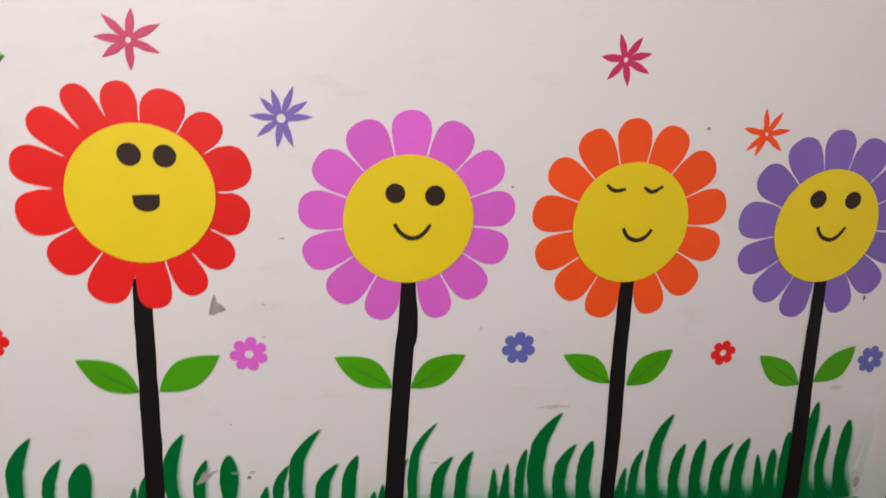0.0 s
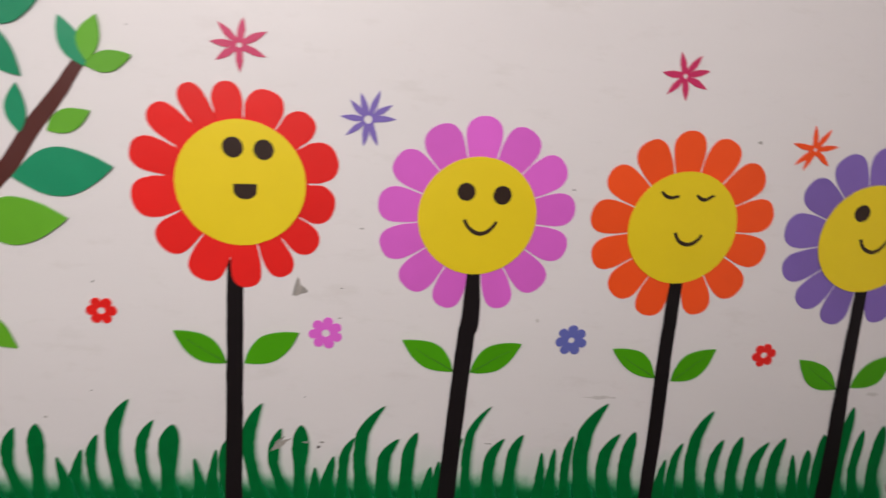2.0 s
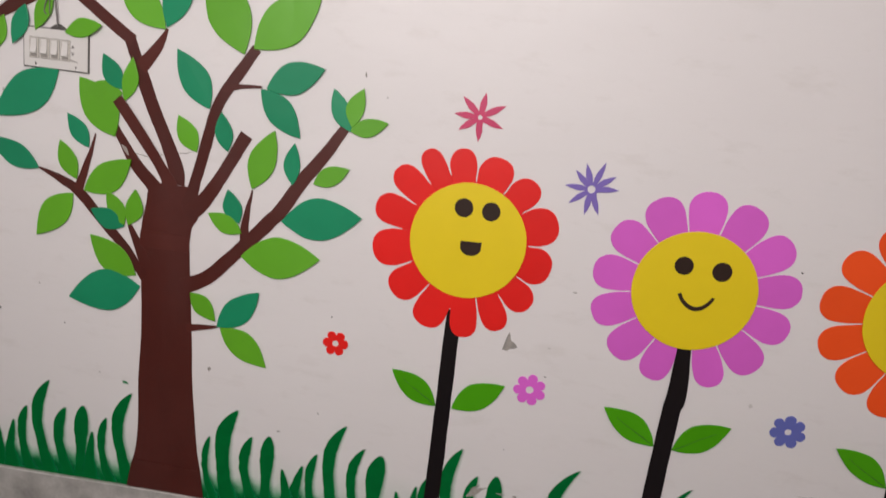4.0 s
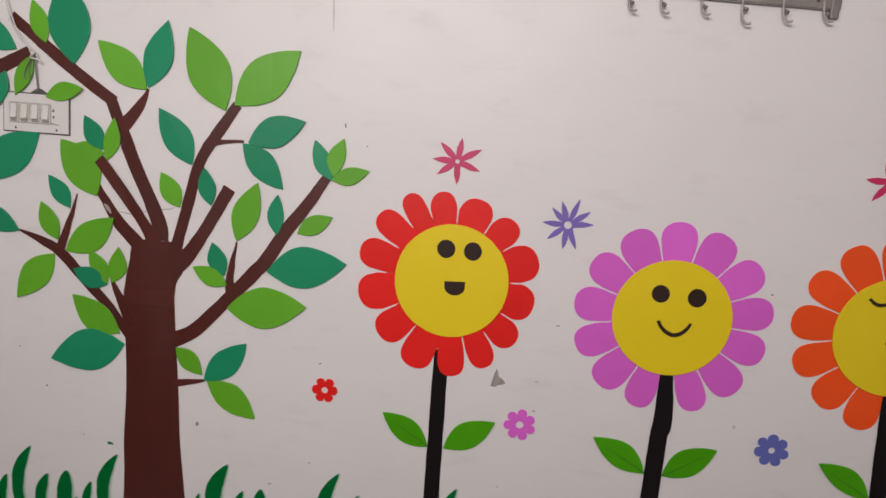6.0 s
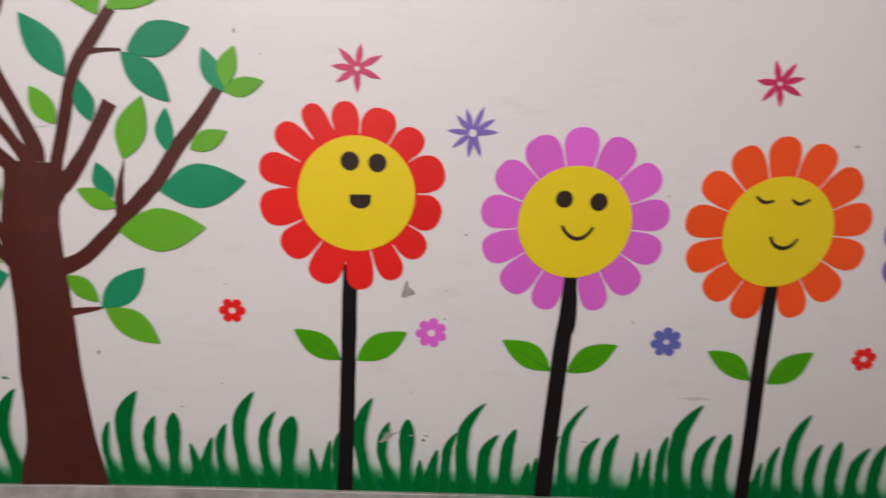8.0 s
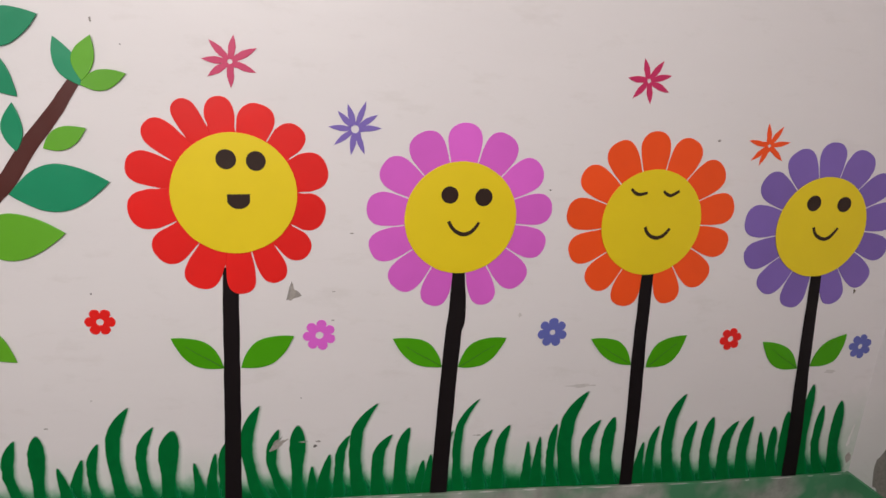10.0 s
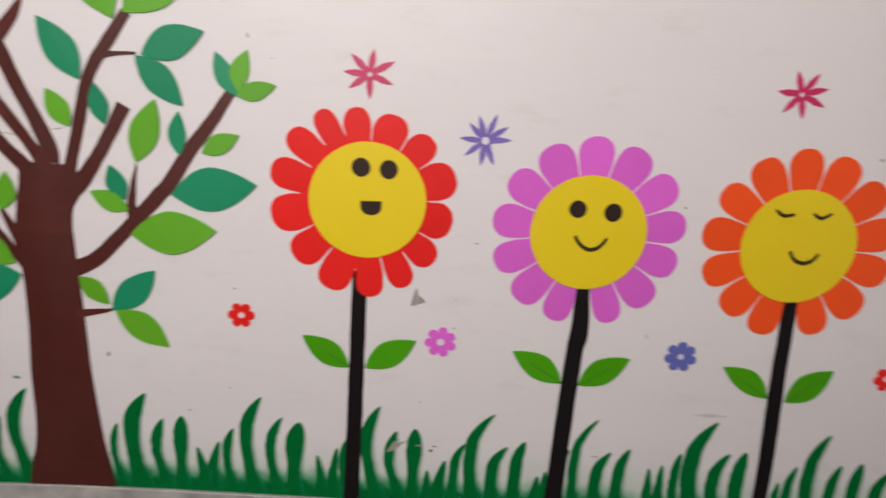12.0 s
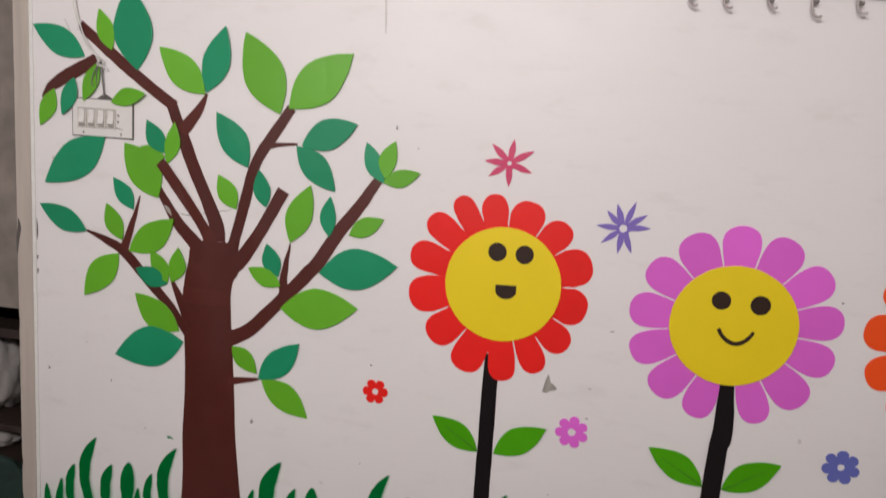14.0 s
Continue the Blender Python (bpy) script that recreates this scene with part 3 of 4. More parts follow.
# hairline crack behind the boughs, and card torn where a bough was pulled off and set again
cutout("crack", band_outline([(-1.06, 1.231, 0.0006), (-1.023, 1.229, 0.002), (-0.996, 1.226, 0.0024), (-0.960, 1.235, 0.0018), (-0.930, 1.241, 0.0024), (-0.899, 1.248, 0.0018), (-0.876, 1.251, 0.0022), (-0.856, 1.258, 0.0006)]), 0.0, 0.0003, "mark", wall, "hairline crack in the plaster", edge=0.0001)
for rows in ([(-1.080, 1.342, 0.004), (-1.068, 1.328, 0.011), (-1.056, 1.308, 0.004)], [(-1.082, 1.252, 0.003), (-1.069, 1.238, 0.012), (-1.058, 1.222, 0.003)]):
    cutout("torn_card", wobble(band_outline(rows), 0.002, 91, 18.0), 0.0, 0.0022, "bare", wall, "torn pale backing of brown card", edge=0.0003)
# where tape once pulled the paint off, beside the red flower
patch = cutout("peeled_patch", [(0.133, 0.806), (0.136, 0.822), (0.139, 0.840), (0.146, 0.859), (0.150, 0.850), (0.153, 0.836), (0.160, 0.832), (0.168, 0.826), (0.174, 0.818), (0.166, 0.814), (0.154, 0.809), (0.143, 0.801)], 0.0, 0.0005, "bare", wall, "bare grey patch of peeled paint", edge=0.0002)
cutout("torn_edge", [(0.131, 0.803), (0.135, 0.822), (0.139, 0.842), (0.146, 0.861), (0.148, 0.853), (0.144, 0.840), (0.142, 0.822), (0.140, 0.805)], 0.0004, 0.0006, "mark", patch, "dark torn edge", edge=0.0002)
cutout("torn_edge", [(0.150, 0.808), (0.156, 0.818), (0.160, 0.833), (0.165, 0.829), (0.175, 0.817), (0.166, 0.812)], 0.0004, 0.0006, "mark", patch, "dark torn edge", edge=0.0002)
# dirty corner at the east end
cutout("tape_scrap", [(2.192, 0.232), (2.195, 0.256), (2.201, 0.290), (2.206, 0.318), (2.211, 0.316), (2.207, 0.284), (2.204, 0.258), (2.206, 0.240), (2.198, 0.226)], 0.0006, 0.0007, "paint_edge", wall, "scrap of torn white tape", edge=0.0002)
smudge(2.216, 0.178, 0.026, 0.05, "bare", 31.5)
bm = bmesh.new()
rim = [bm.verts.new((ROOM_E - 0.0012, -0.10 - 0.11 * (1 + 0.5 * noise.noise((math.cos(a), math.sin(a), 4.2))) * (1 + math.cos(a)), 0.20 + 0.12 * math.sin(a) * (1 + 0.6 * noise.noise((math.cos(a) * 3, math.sin(a) * 3, 1.2))))) for a in [2 * math.pi * i / 26 for i in range(26)]]
bm.faces.new(rim)
part("peeled_patch", bm, "cement", east, "bare grey plaster patch")

# the tree -------------------------------------------------------------
tree = thing("tree_cutout", "brown card tree with lime and dark green leaves on wall", "wall decoration", at=(-0.904, 0, 0.12))
TRUNK = [(-0.904, 0.119, 0.272), (-0.904, 0.2, 0.246), (-0.905, 0.302, 0.208), (-0.917, 0.536, 0.182), (-0.922, 0.764, 0.165), (-0.934, 0.938, 0.164), (-0.93, 1.021, 0.16), (-0.916, 1.062, 0.171), (-0.924, 1.09, 0.145), (-0.925, 1.126, 0.134), (-0.91, 1.152, 0.108)]


def trunk_piece(z0, z1, back, label):
    line = [q for q in smooth_line(TRUNK, 8)]
    zs = [q[1] for q in line]
    rows = [np.array([np.interp(z, zs, [q[k] for q in line]) for k in (0,)] + [z] + [np.interp(z, zs, [q[2] for q in line])]) for z in np.linspace(z0, z1, 24)]
    left = [(float(q[0] - q[2] / 2 + 0.0022 * noise.noise((q[1] * 7, 1, 2))), float(q[1])) for q in rows]
    right = [(float(q[0] + q[2] / 2 + 0.0022 * noise.noise((q[1] * 7, 4, 2))), float(q[1])) for q in rows]
    cutout("trunk", left + right[::-1], back, 0.0012, "brown", tree, label, edge=0.0004)


trunk_piece(0.119, 0.221, 0.0030, "lowest sheet of the brown trunk")
trunk_piece(0.214, 0.955, 0.0004, "")
trunk_piece(0.948, 1.0, 0.0032, "overlapping strip of brown card")
trunk_piece(0.99, 1.152, 0.0008, "")
BRANCHES = [
    [(-0.905, 1.153, 0.056), (-0.906, 1.199, 0.049), (-0.942, 1.284, 0.042), (-0.983, 1.367, 0.042), (-1.013, 1.441, 0.042), (-1.042, 1.511, 0.036), (-1.065, 1.566, 0.036)],
    [(-1.052, 1.556, 0.036), (-1.162, 1.628, 0.036), (-1.258, 1.698, 0.035), (-1.373, 1.784, 0.031)],
    [(-1.028, 1.481, 0.041), (-0.986, 1.531, 0.034), (-0.961, 1.57, 0.02), (-0.947, 1.601, 0.007)],
    [(-1.316, 1.683, 0.037), (-1.418, 1.628, 0.041), (-1.474, 1.593, 0.03), (-1.507, 1.56, 0.006)],
    [(-0.913, 1.105, 0.048), (-0.925, 1.151, 0.048), (-0.953, 1.198, 0.035), (-1.01, 1.278, 0.036), (-1.06, 1.342, 0.037), (-1.095, 1.385, 0.034)],
    [(-0.945, 1.095, 0.067), (-0.973, 1.136, 0.047), (-1.031, 1.194, 0.039), (-1.08, 1.265, 0.028), (-1.102, 1.304, 0.02)],
    [(-0.862, 1.091, 0.051), (-0.848, 1.154, 0.036), (-0.834, 1.208, 0.035), (-0.812, 1.297, 0.035), (-0.790, 1.385, 0.033), (-0.765, 1.439, 0.035), (-0.724, 1.501, 0.034), (-0.676, 1.574, 0.03)],
    [(-0.769, 1.451, 0.021), (-0.719, 1.463, 0.014), (-0.653, 1.469, 0.007)],
    [(-0.868, 1.067, 0.056), (-0.831, 1.096, 0.05), (-0.799, 1.138, 0.043), (-0.754, 1.212, 0.038), (-0.692, 1.328, 0.04)],
    [(-0.87, 0.839, 0.048), (-0.791, 0.882, 0.044), (-0.706, 0.969, 0.04), (-0.621, 1.064, 0.043), (-0.568, 1.127, 0.042), (-0.514, 1.217, 0.04), (-0.452, 1.301, 0.036), (-0.398, 1.387, 0.028)],
    [(-0.676, 1.004, 0.034), (-0.682, 1.05, 0.026), (-0.676, 1.101, 0.018), (-0.664, 1.17, 0.004)],
    [(-0.998, 0.848, 0.027), (-1.056, 0.925, 0.031), (-1.138, 1.008, 0.034), (-1.218, 1.088, 0.032), (-1.282, 1.122, 0.025), (-1.352, 1.147, 0.006)],
    [(-1.222, 1.097, 0.03), (-1.192, 1.185, 0.019), (-1.166, 1.274, 0.004)],
    [(-0.992, 0.885, 0.040), (-1.011, 0.93, 0.034), (-1.037, 0.982, 0.022), (-1.057, 1.022, 0.007)],
    [(-0.853, 0.707, 0.025), (-0.805, 0.717, 0.019), (-0.75, 0.728, 0.007)],
]
for i, rows in enumerate(BRANCHES):
    # one branch rides up over the leaf at its tip
    rise = (lambda x, z: 0.0058 * max(0.0, min(1.0, (z - 1.19) / 0.09))) if i == 4 else None
    cutout("branch", wobble(band_outline(rows, 6), 0.0016, i + 20), 0.0003 + 0.00012 * i, 0.0012, "brown", tree, edge=0.0004, lift=rise)

# leaves: shade; foot x, z; tip x, z; left and right belly
CROWN_WEST = [
    ("dark", -1.355, 1.689, -1.529, 1.778, 0.042, 0.044),
    ("lime", -1.262, 1.712, -1.304, 1.834, 0.031, 0.028),
    ("dark", -1.176, 1.657, -1.202, 1.905, 0.069, 0.064),
    ("lime", -1.304, 1.673, -1.356, 1.553, 0.024, 0.027),
    ("dark", -1.389, 1.624, -1.431, 1.507, 0.03, 0.024),
    ("lime", -1.462, 1.587, -1.51, 1.47, 0.029, 0.026),
    ("lime", -1.262, 1.555, -1.143, 1.588, 0.032, 0.023),
    ("lime", -1.103, 1.272, -1.217, 1.435, 0.048, 0.067),
    ("dark", -1.08, 1.412, -1.142, 1.51, 0.035, 0.027),
    ("lime", -1.074, 1.381, -1.048, 1.51, 0.019, 0.031),
]
BOUGHS_WEST = [
    ("lime", -1.08, 1.4, -1.199, 1.403, 0.028, 0.033),
    ("dark", -1.285, 1.448, -1.497, 1.29, 0.060, 0.059),
    ("dark", -1.352, 1.145, -1.516, 1.221, 0.04, 0.035),
    ("dark", -1.187, 1.229, -1.256, 1.325, 0.027, 0.03),
    ("lime", -1.226, 1.128, -1.28, 1.242, 0.034, 0.027),
    ("lime", -1.202, 1.095, -1.045, 1.211, 0.039, 0.052),
    ("lime", -1.238, 1.083, -1.359, 0.934, 0.041, 0.05),
    ("dark", -1.067, 1.001, -1.176, 1.043, 0.034, 0.03),
    ("lime", -1.067, 1.006, -1.127, 1.106, 0.025, 0.03),
    ("lime", -1.053, 1.008, -1.03, 1.123, 0.021, 0.038),
    ("dark", -1.009, 0.818, -1.247, 0.751, 0.063, 0.071),
    ("lime", -1.025, 0.852, -1.179, 0.961, 0.057, 0.038),
]
CROWN_EAST = [
    ("lime", -0.951, 1.598, -1.099, 1.73, 0.048, 0.046),
    ("dark", -0.947, 1.603, -0.886, 1.798, 0.043, 0.046),
    ("lime", -0.71, 1.554, -0.823, 1.785, 0.064, 0.065),
    ("lime", -0.684, 1.572, -0.493, 1.739, 0.065, 0.061),
    ("dark", -0.807, 1.389, -0.911, 1.548, 0.042, 0.047),
    ("dark", -0.639, 1.467, -0.469, 1.54, 0.048, 0.043),
    ("dark", -0.655, 1.464, -0.529, 1.338, 0.043, 0.039),
    ("lime", -0.379, 1.387, -0.352, 1.5, 0.035, 0.018),
    ("lime", -0.385, 1.378, -0.274, 1.412, 0.025, 0.028),
    ("dark", -0.382, 1.375, -0.44, 1.491, 0.032, 0.023),
    ("lime", -0.842, 1.259, -0.902, 1.361, 0.033, 0.03),
]
BOUGHS_EAST = [
    ("dark", -0.746, 1.272, -0.769, 1.385, 0.03, 0.025),
    ("lime", -0.664, 1.172, -0.604, 1.352, 0.044, 0.039),
    ("dark", -0.541, 1.201, -0.542, 1.324, 0.032, 0.019),
    ("lime", -0.48, 1.212, -0.375, 1.269, 0.031, 0.027),
    ("dark", -0.568, 1.089, -0.325, 1.133, 0.065, 0.063),
    ("dark", -0.698, 1.063, -0.737, 1.163, 0.035, 0.024),
    ("lime", -0.69, 1.034, -0.797, 1.083, 0.029, 0.03),
    ("lime", -0.687, 0.964, -0.441, 0.99, 0.063, 0.065),
    ("lime", -0.844, 0.825, -0.758, 0.745, 0.032, 0.03),
    ("dark", -0.752, 0.728, -0.62, 0.86, 0.038, 0.046),
    ("lime", -0.742, 0.727, -0.585, 0.62, 0.049, 0.038),
]
for i, (shade, *row) in enumerate(CROWN_WEST + BOUGHS_WEST + CROWN_EAST + BOUGHS_EAST):
    # three leaves overlap the switchboard's upper edge
    leaf(tree, row, shade, 0.0074 if 3 <= i <= 6 and i != 5 else 0.0024 + 0.0003 * (i % 5), "bottle green leaf" if shade == "dark" else "lime green leaf", i)

# smiling flowers -------------------------------------------------------------


def petal_outline(cx, cz, angle, low, high, tip):
    """A petal from under the face out to its round tip, between the slits on its two flanks: each an angle and where it starts."""
    rc, inner = tip - 0.046, 0.14
    lo, hi = math.radians(low[0]), math.radians(high[0])
    radii = [inner + (rc - inner) * k / 8 for k in range(9)]

    def slit(r, start):
        return 0.0 if r < start else 0.0022 + 0.0045 * max(0.0, (r - 0.195) / 0.045) ** 2

    pts = [(r * math.cos(lo) - slit(r, low[1]) * math.sin(lo), r * math.sin(lo) + slit(r, low[1]) * math.cos(lo)) for r in radii]
    other = [(r * math.cos(hi) + slit(r, high[1]) * math.sin(hi), r * math.sin(hi) - slit(r, high[1]) * math.cos(hi)) for r in radii]
    a, b = np.array(pts[-1]), np.array(other[-1])
    # broad petals round off further in
    if np.linalg.norm(a - b) > 0.108:
        mid0, cut = (a + b) / 2, 0.108 / np.linalg.norm(a - b)
        a, b = mid0 + (a - mid0) * cut, mid0 + (b - mid0) * cut
        pts[-1], other[-1] = tuple(map(float, a)), tuple(map(float, b))
    mid, half = (a + b) / 2, (a - b) / 2
    out = np.array([math.cos(math.radians(angle)), math.sin(math.radians(angle))])
    reach = tip - float(mid @ out)
    cap = []
    for k in range(1, 18):
        th = math.pi * k / 18
        cap.append(mid + half * math.copysign(abs(math.cos(th)) ** 0.88, math.cos(th)) + out * reach * math.sin(th) ** 0.86)
    ring = pts + [tuple(map(float, q)) for q in cap] + other[::-1]
    return [(cx + x, cz + z) for x, z in ring]


def flower_head(parent, cx, cz, r, petals, slits, mat, seed):
    for i, (a, tip) in enumerate(petals):
        near = sorted(((q[0] - a + 180) % 360 - 180, q[1]) for q in slits)
        low = max(q for q in near if q[0] < 0)
        high = min(q for q in near if q[0] > 0)
        axis = a + 0.5 * (low[0] + high[0]) / 2
        ring = petal_outline(cx, cz, axis, (a + low[0], low[1]), (a + high[0], high[1]), tip)
        cutout("petal", wobble(ring, 0.0012, seed + i), 0.0003 + 0.0001 * (i % 3), 0.0022, mat, parent)
    # the ring that the petals are cut from
    cutout("petal_ring", disc(cx, cz, r - 0.006, None, 48), 0.0030, 0.0006, mat, parent, "coloured disc behind the face")
    return cutout("face", wobble(disc(cx, cz, r, None, 64), 0.001, seed + 40), 0.0038, 0.0024, "yellow", parent, "round yellow face")


def smile(parent, pts, w):
    n = len(pts)
    ws = [w * (0.75 + 0.35 * math.sin(math.pi * i / (n - 1))) for i in range(n)]
    ws[0] *= 1.25
    return stroke("mouth", pts, ws, 0.0061, 0.0009, "black", parent, "black curved smile")


def eye_dot(parent, x, z, rx, rz, seed):
    cutout("eye", wobble(disc(x, z, rx, rz, 28), 0.0012, seed), 0.0061, 0.001, "black", parent, "round black eye", edge=0.0004)


def stem(parent, rows, seed, back=0.0026):
    cutout("stem", wobble(band_outline(rows, 8), 0.0022, seed, 3.0), back, 0.001, "stem", parent, "long black stem", edge=0.0003)


F = "row of smiling flowers"
red = thing("smiling_flower", "red petalled foam flower with yellow smiling face on a black stem", "wall decoration", F, at=(-0.02, 0, 0.12))
stem(red, [(-0.019, 0.116, 0.050), (-0.020, 0.4, 0.048), (-0.022, 0.7, 0.046), (-0.024, 0.90, 0.043)], 1, 0.0001)
face = flower_head(red, -0.011, 1.111, 0.168, [(99, 0.264), (70, 0.255), (45.5, 0.256), (15.5, 0.262), (-14, 0.252), (-42.5, 0.263), (-64, 0.28), (-84.5, 0.29), (-111, 0.29), (-136, 0.275), (-167, 0.281), (164, 0.286), (143, 0.289), (121.5, 0.285)], [(89.2, 0.17), (60.3, 0.17), (35.3, 0.178), (3.3, 0.175), (-28.2, 0.177), (-53.0, 0.185), (-74.7, 0.172), (-97.1, 0.208), (-123.9, 0.175), (-151.6, 0.175), (177.4, 0.192), (152.5, 0.185), (130.2, 0.2), (111.2, 0.195)], "red", 50)
eye_dot(face, -0.033, 1.206, 0.0265, 0.0275, 3)
eye_dot(face, 0.045, 1.205, 0.0265, 0.027, 4)
mouth = [(-0.031, 1.110), (-0.030, 1.095)] + [(0.0 + 0.031 * math.cos(a), 1.096 + 0.026 * math.sin(a)) for a in [math.pi + math.pi * k / 12 for k in range(1, 12)]] + [(0.030, 1.096), (0.030, 1.113)]
cutout("mouth", mouth, 0.0061, 0.001, "black", face, "black open laughing mouth", edge=0.0004)
leaf(red, (-0.043, 0.592, -0.187, 0.688, 0.038, 0.039), "leaf", 0.0014, "", 61, True)
leaf(red, (0.005, 0.593, 0.155, 0.694, 0.044, 0.04), "leaf", 0.0014, "", 62)

pink = thing("smiling_flower", "pink petalled foam flower with yellow smiling face on a black stem", "wall decoration", F, at=(0.63, 0, 0.12))
stem(pink, [(0.630, 0.116, 0.057), (0.632, 0.4, 0.053), (0.637, 0.69, 0.052), (0.642, 0.73, 0.056), (0.643, 0.80, 0.051), (0.640, 0.85, 0.043), (0.639, 0.905, 0.038)], 2)
face = flower_head(pink, 0.632, 1.062, 0.1695, [(92, 0.279), (65, 0.28), (37, 0.286), (9, 0.284), (-16, 0.283), (-43, 0.289), (-70, 0.287), (-104, 0.284), (-131, 0.287), (-160, 0.285), (174, 0.281), (146, 0.282), (118, 0.279)], [(105.2, 0.165), (77.2, 0.165), (48.8, 0.165), (21.6, 0.165), (-4.6, 0.165), (-30.6, 0.165), (-58.0, 0.165), (-81.2, 0.165), (-93.2, 0.165), (-117.4, 0.165), (-144.9, 0.165), (-171.3, 0.165), (161.3, 0.165), (134.3, 0.165)], "pink", 90)
eye_dot(face, 0.592, 1.131, 0.0255, 0.0255, 5)
eye_dot(face, 0.695, 1.128, 0.0265, 0.0265, 6)
smile(face, [(0.594, 1.052), (0.605, 1.034), (0.622, 1.020), (0.640, 1.014), (0.660, 1.019), (0.676, 1.034), (0.687, 1.052)], 0.0112)
leaf(pink, (0.61, 0.584, 0.449, 0.68, 0.035, 0.045), "leaf", 0.0014, "", 63, True)
leaf(pink, (0.661, 0.582, 0.81, 0.68, 0.045, 0.039), "leaf", 0.0014, "", 64, True)

orange = thing("smiling_flower", "orange petalled foam flower with sleepy yellow face on a black stem", "wall decoration", F, at=(1.3, 0, 0.12))
stem(orange, [(1.306, 0.112, 0.047), (1.292, 0.4, 0.048), (1.276, 0.635, 0.048), (1.266, 0.84, 0.042), (1.264, 0.915, 0.037)], 3)
face = flower_head(orange, 1.25, 1.065, 0.170, [(97, 0.286), (70, 0.286), (43, 0.288), (14, 0.289), (-12, 0.29), (-40, 0.292), (-70, 0.286), (-104, 0.285), (-129, 0.28), (-156, 0.284), (176, 0.287), (147, 0.29), (121, 0.288)], [(108.7, 0.165), (82.1, 0.165), (54.5, 0.165), (26.6, 0.165), (-1.0, 0.165), (-27.4, 0.165), (-55.4, 0.165), (-80.1, 0.165), (-90.5, 0.165), (-116.8, 0.165), (-144.7, 0.165), (-171.6, 0.165), (161.0, 0.165), (135.7, 0.165)], "orange", 130)
for pts in ([(1.163, 1.171), (1.178, 1.159), (1.194, 1.155), (1.219, 1.161)], [(1.273, 1.168), (1.287, 1.158), (1.302, 1.156), (1.327, 1.171)]):
    stroke("closed_eye", pts, [0.008, 0.0105, 0.0105, 0.008], 0.0061, 0.0009, "black", face, "black closed sleepy eye")
smile(face, [(1.228, 1.052), (1.236, 1.036), (1.251, 1.023), (1.272, 1.018), (1.291, 1.024), (1.304, 1.036), (1.313, 1.050)], 0.0112)
leaf(orange, (1.256, 0.578, 1.099, 0.674, 0.027, 0.044), "leaf", 0.0014, "", 65, True)
leaf(orange, (1.311, 0.569, 1.443, 0.683, 0.044, 0.044), "leaf", 0.0014, "", 66, True)

purple = thing("smiling_flower", "purple petalled foam flower with yellow smiling face on a black stem", "wall decoration", F, at=(1.97, 0, 0.12))
stem(purple, [(1.970, 0.112, 0.062), (1.955, 0.3, 0.058), (1.927, 0.554, 0.050), (1.904, 0.8, 0.044), (1.894, 0.91, 0.040)], 4)
face = flower_head(purple, 1.872, 1.067, 0.171, [(94, 0.283), (66, 0.285), (39, 0.288), (11, 0.29), (-15, 0.29), (-43, 0.295), (-70, 0.292), (-104, 0.29), (-132, 0.289), (-161, 0.29), (174, 0.29), (146, 0.29), (120, 0.287)], [(105.8, 0.165), (79.0, 0.165), (49.0, 0.165), (24.1, 0.165), (-3.1, 0.165), (-28.0, 0.165), (-53.8, 0.165), (-78.4, 0.165), (-89.8, 0.165), (-115.5, 0.165), (-142.2, 0.165), (-168.6, 0.165), (161.7, 0.165), (134.3, 0.165)], "purple", 170)
eye_dot(face, 1.822, 1.148, 0.0265, 0.027, 7)
eye_dot(face, 1.938, 1.148, 0.0265, 0.026, 8)
smile(face, [(1.840, 1.067), (1.848, 1.050), (1.863, 1.036), (1.888, 1.028), (1.908, 1.035), (1.922, 1.050), (1.934, 1.068)], 0.0112)
leaf(purple, (1.901, 0.553, 1.742, 0.656, 0.044, 0.037), "leaf", 0.0014, "", 67, True)
leaf(purple, (1.953, 0.56, 2.072, 0.684, 0.032, 0.051), "leaf", 0.0014, "", 68)

# starry and small blossoms -------------------------------------------------------------


def bridged(name, outer, inner, back, thick, mat, label, category, group):
    """A cut-out with a round hole: outer and inner outline with the same number of points."""
    n = len(outer)
    e = 0.0007
    o2, i2 = inset_loop(outer, e), [(x, z) for x, z in inner]
    verts = [(x, -back, z) for x, z in outer] + [(x, -back - thick + e, z) for x, z in outer] + [(float(x), -back - thick, float(z)) for x, z in o2] + [(x, -back - thick, z) for x, z in i2] + [(x, -back, z) for x, z in i2]
    faces = [(k * n + i, k * n + (i + 1) % n, (k + 1) * n + (i + 1) % n, (k + 1) * n + i) for k in range(4) for i in range(n)]
    ob = finish(name, verts, faces, mat)
    return tagged(ob, label, category, group)


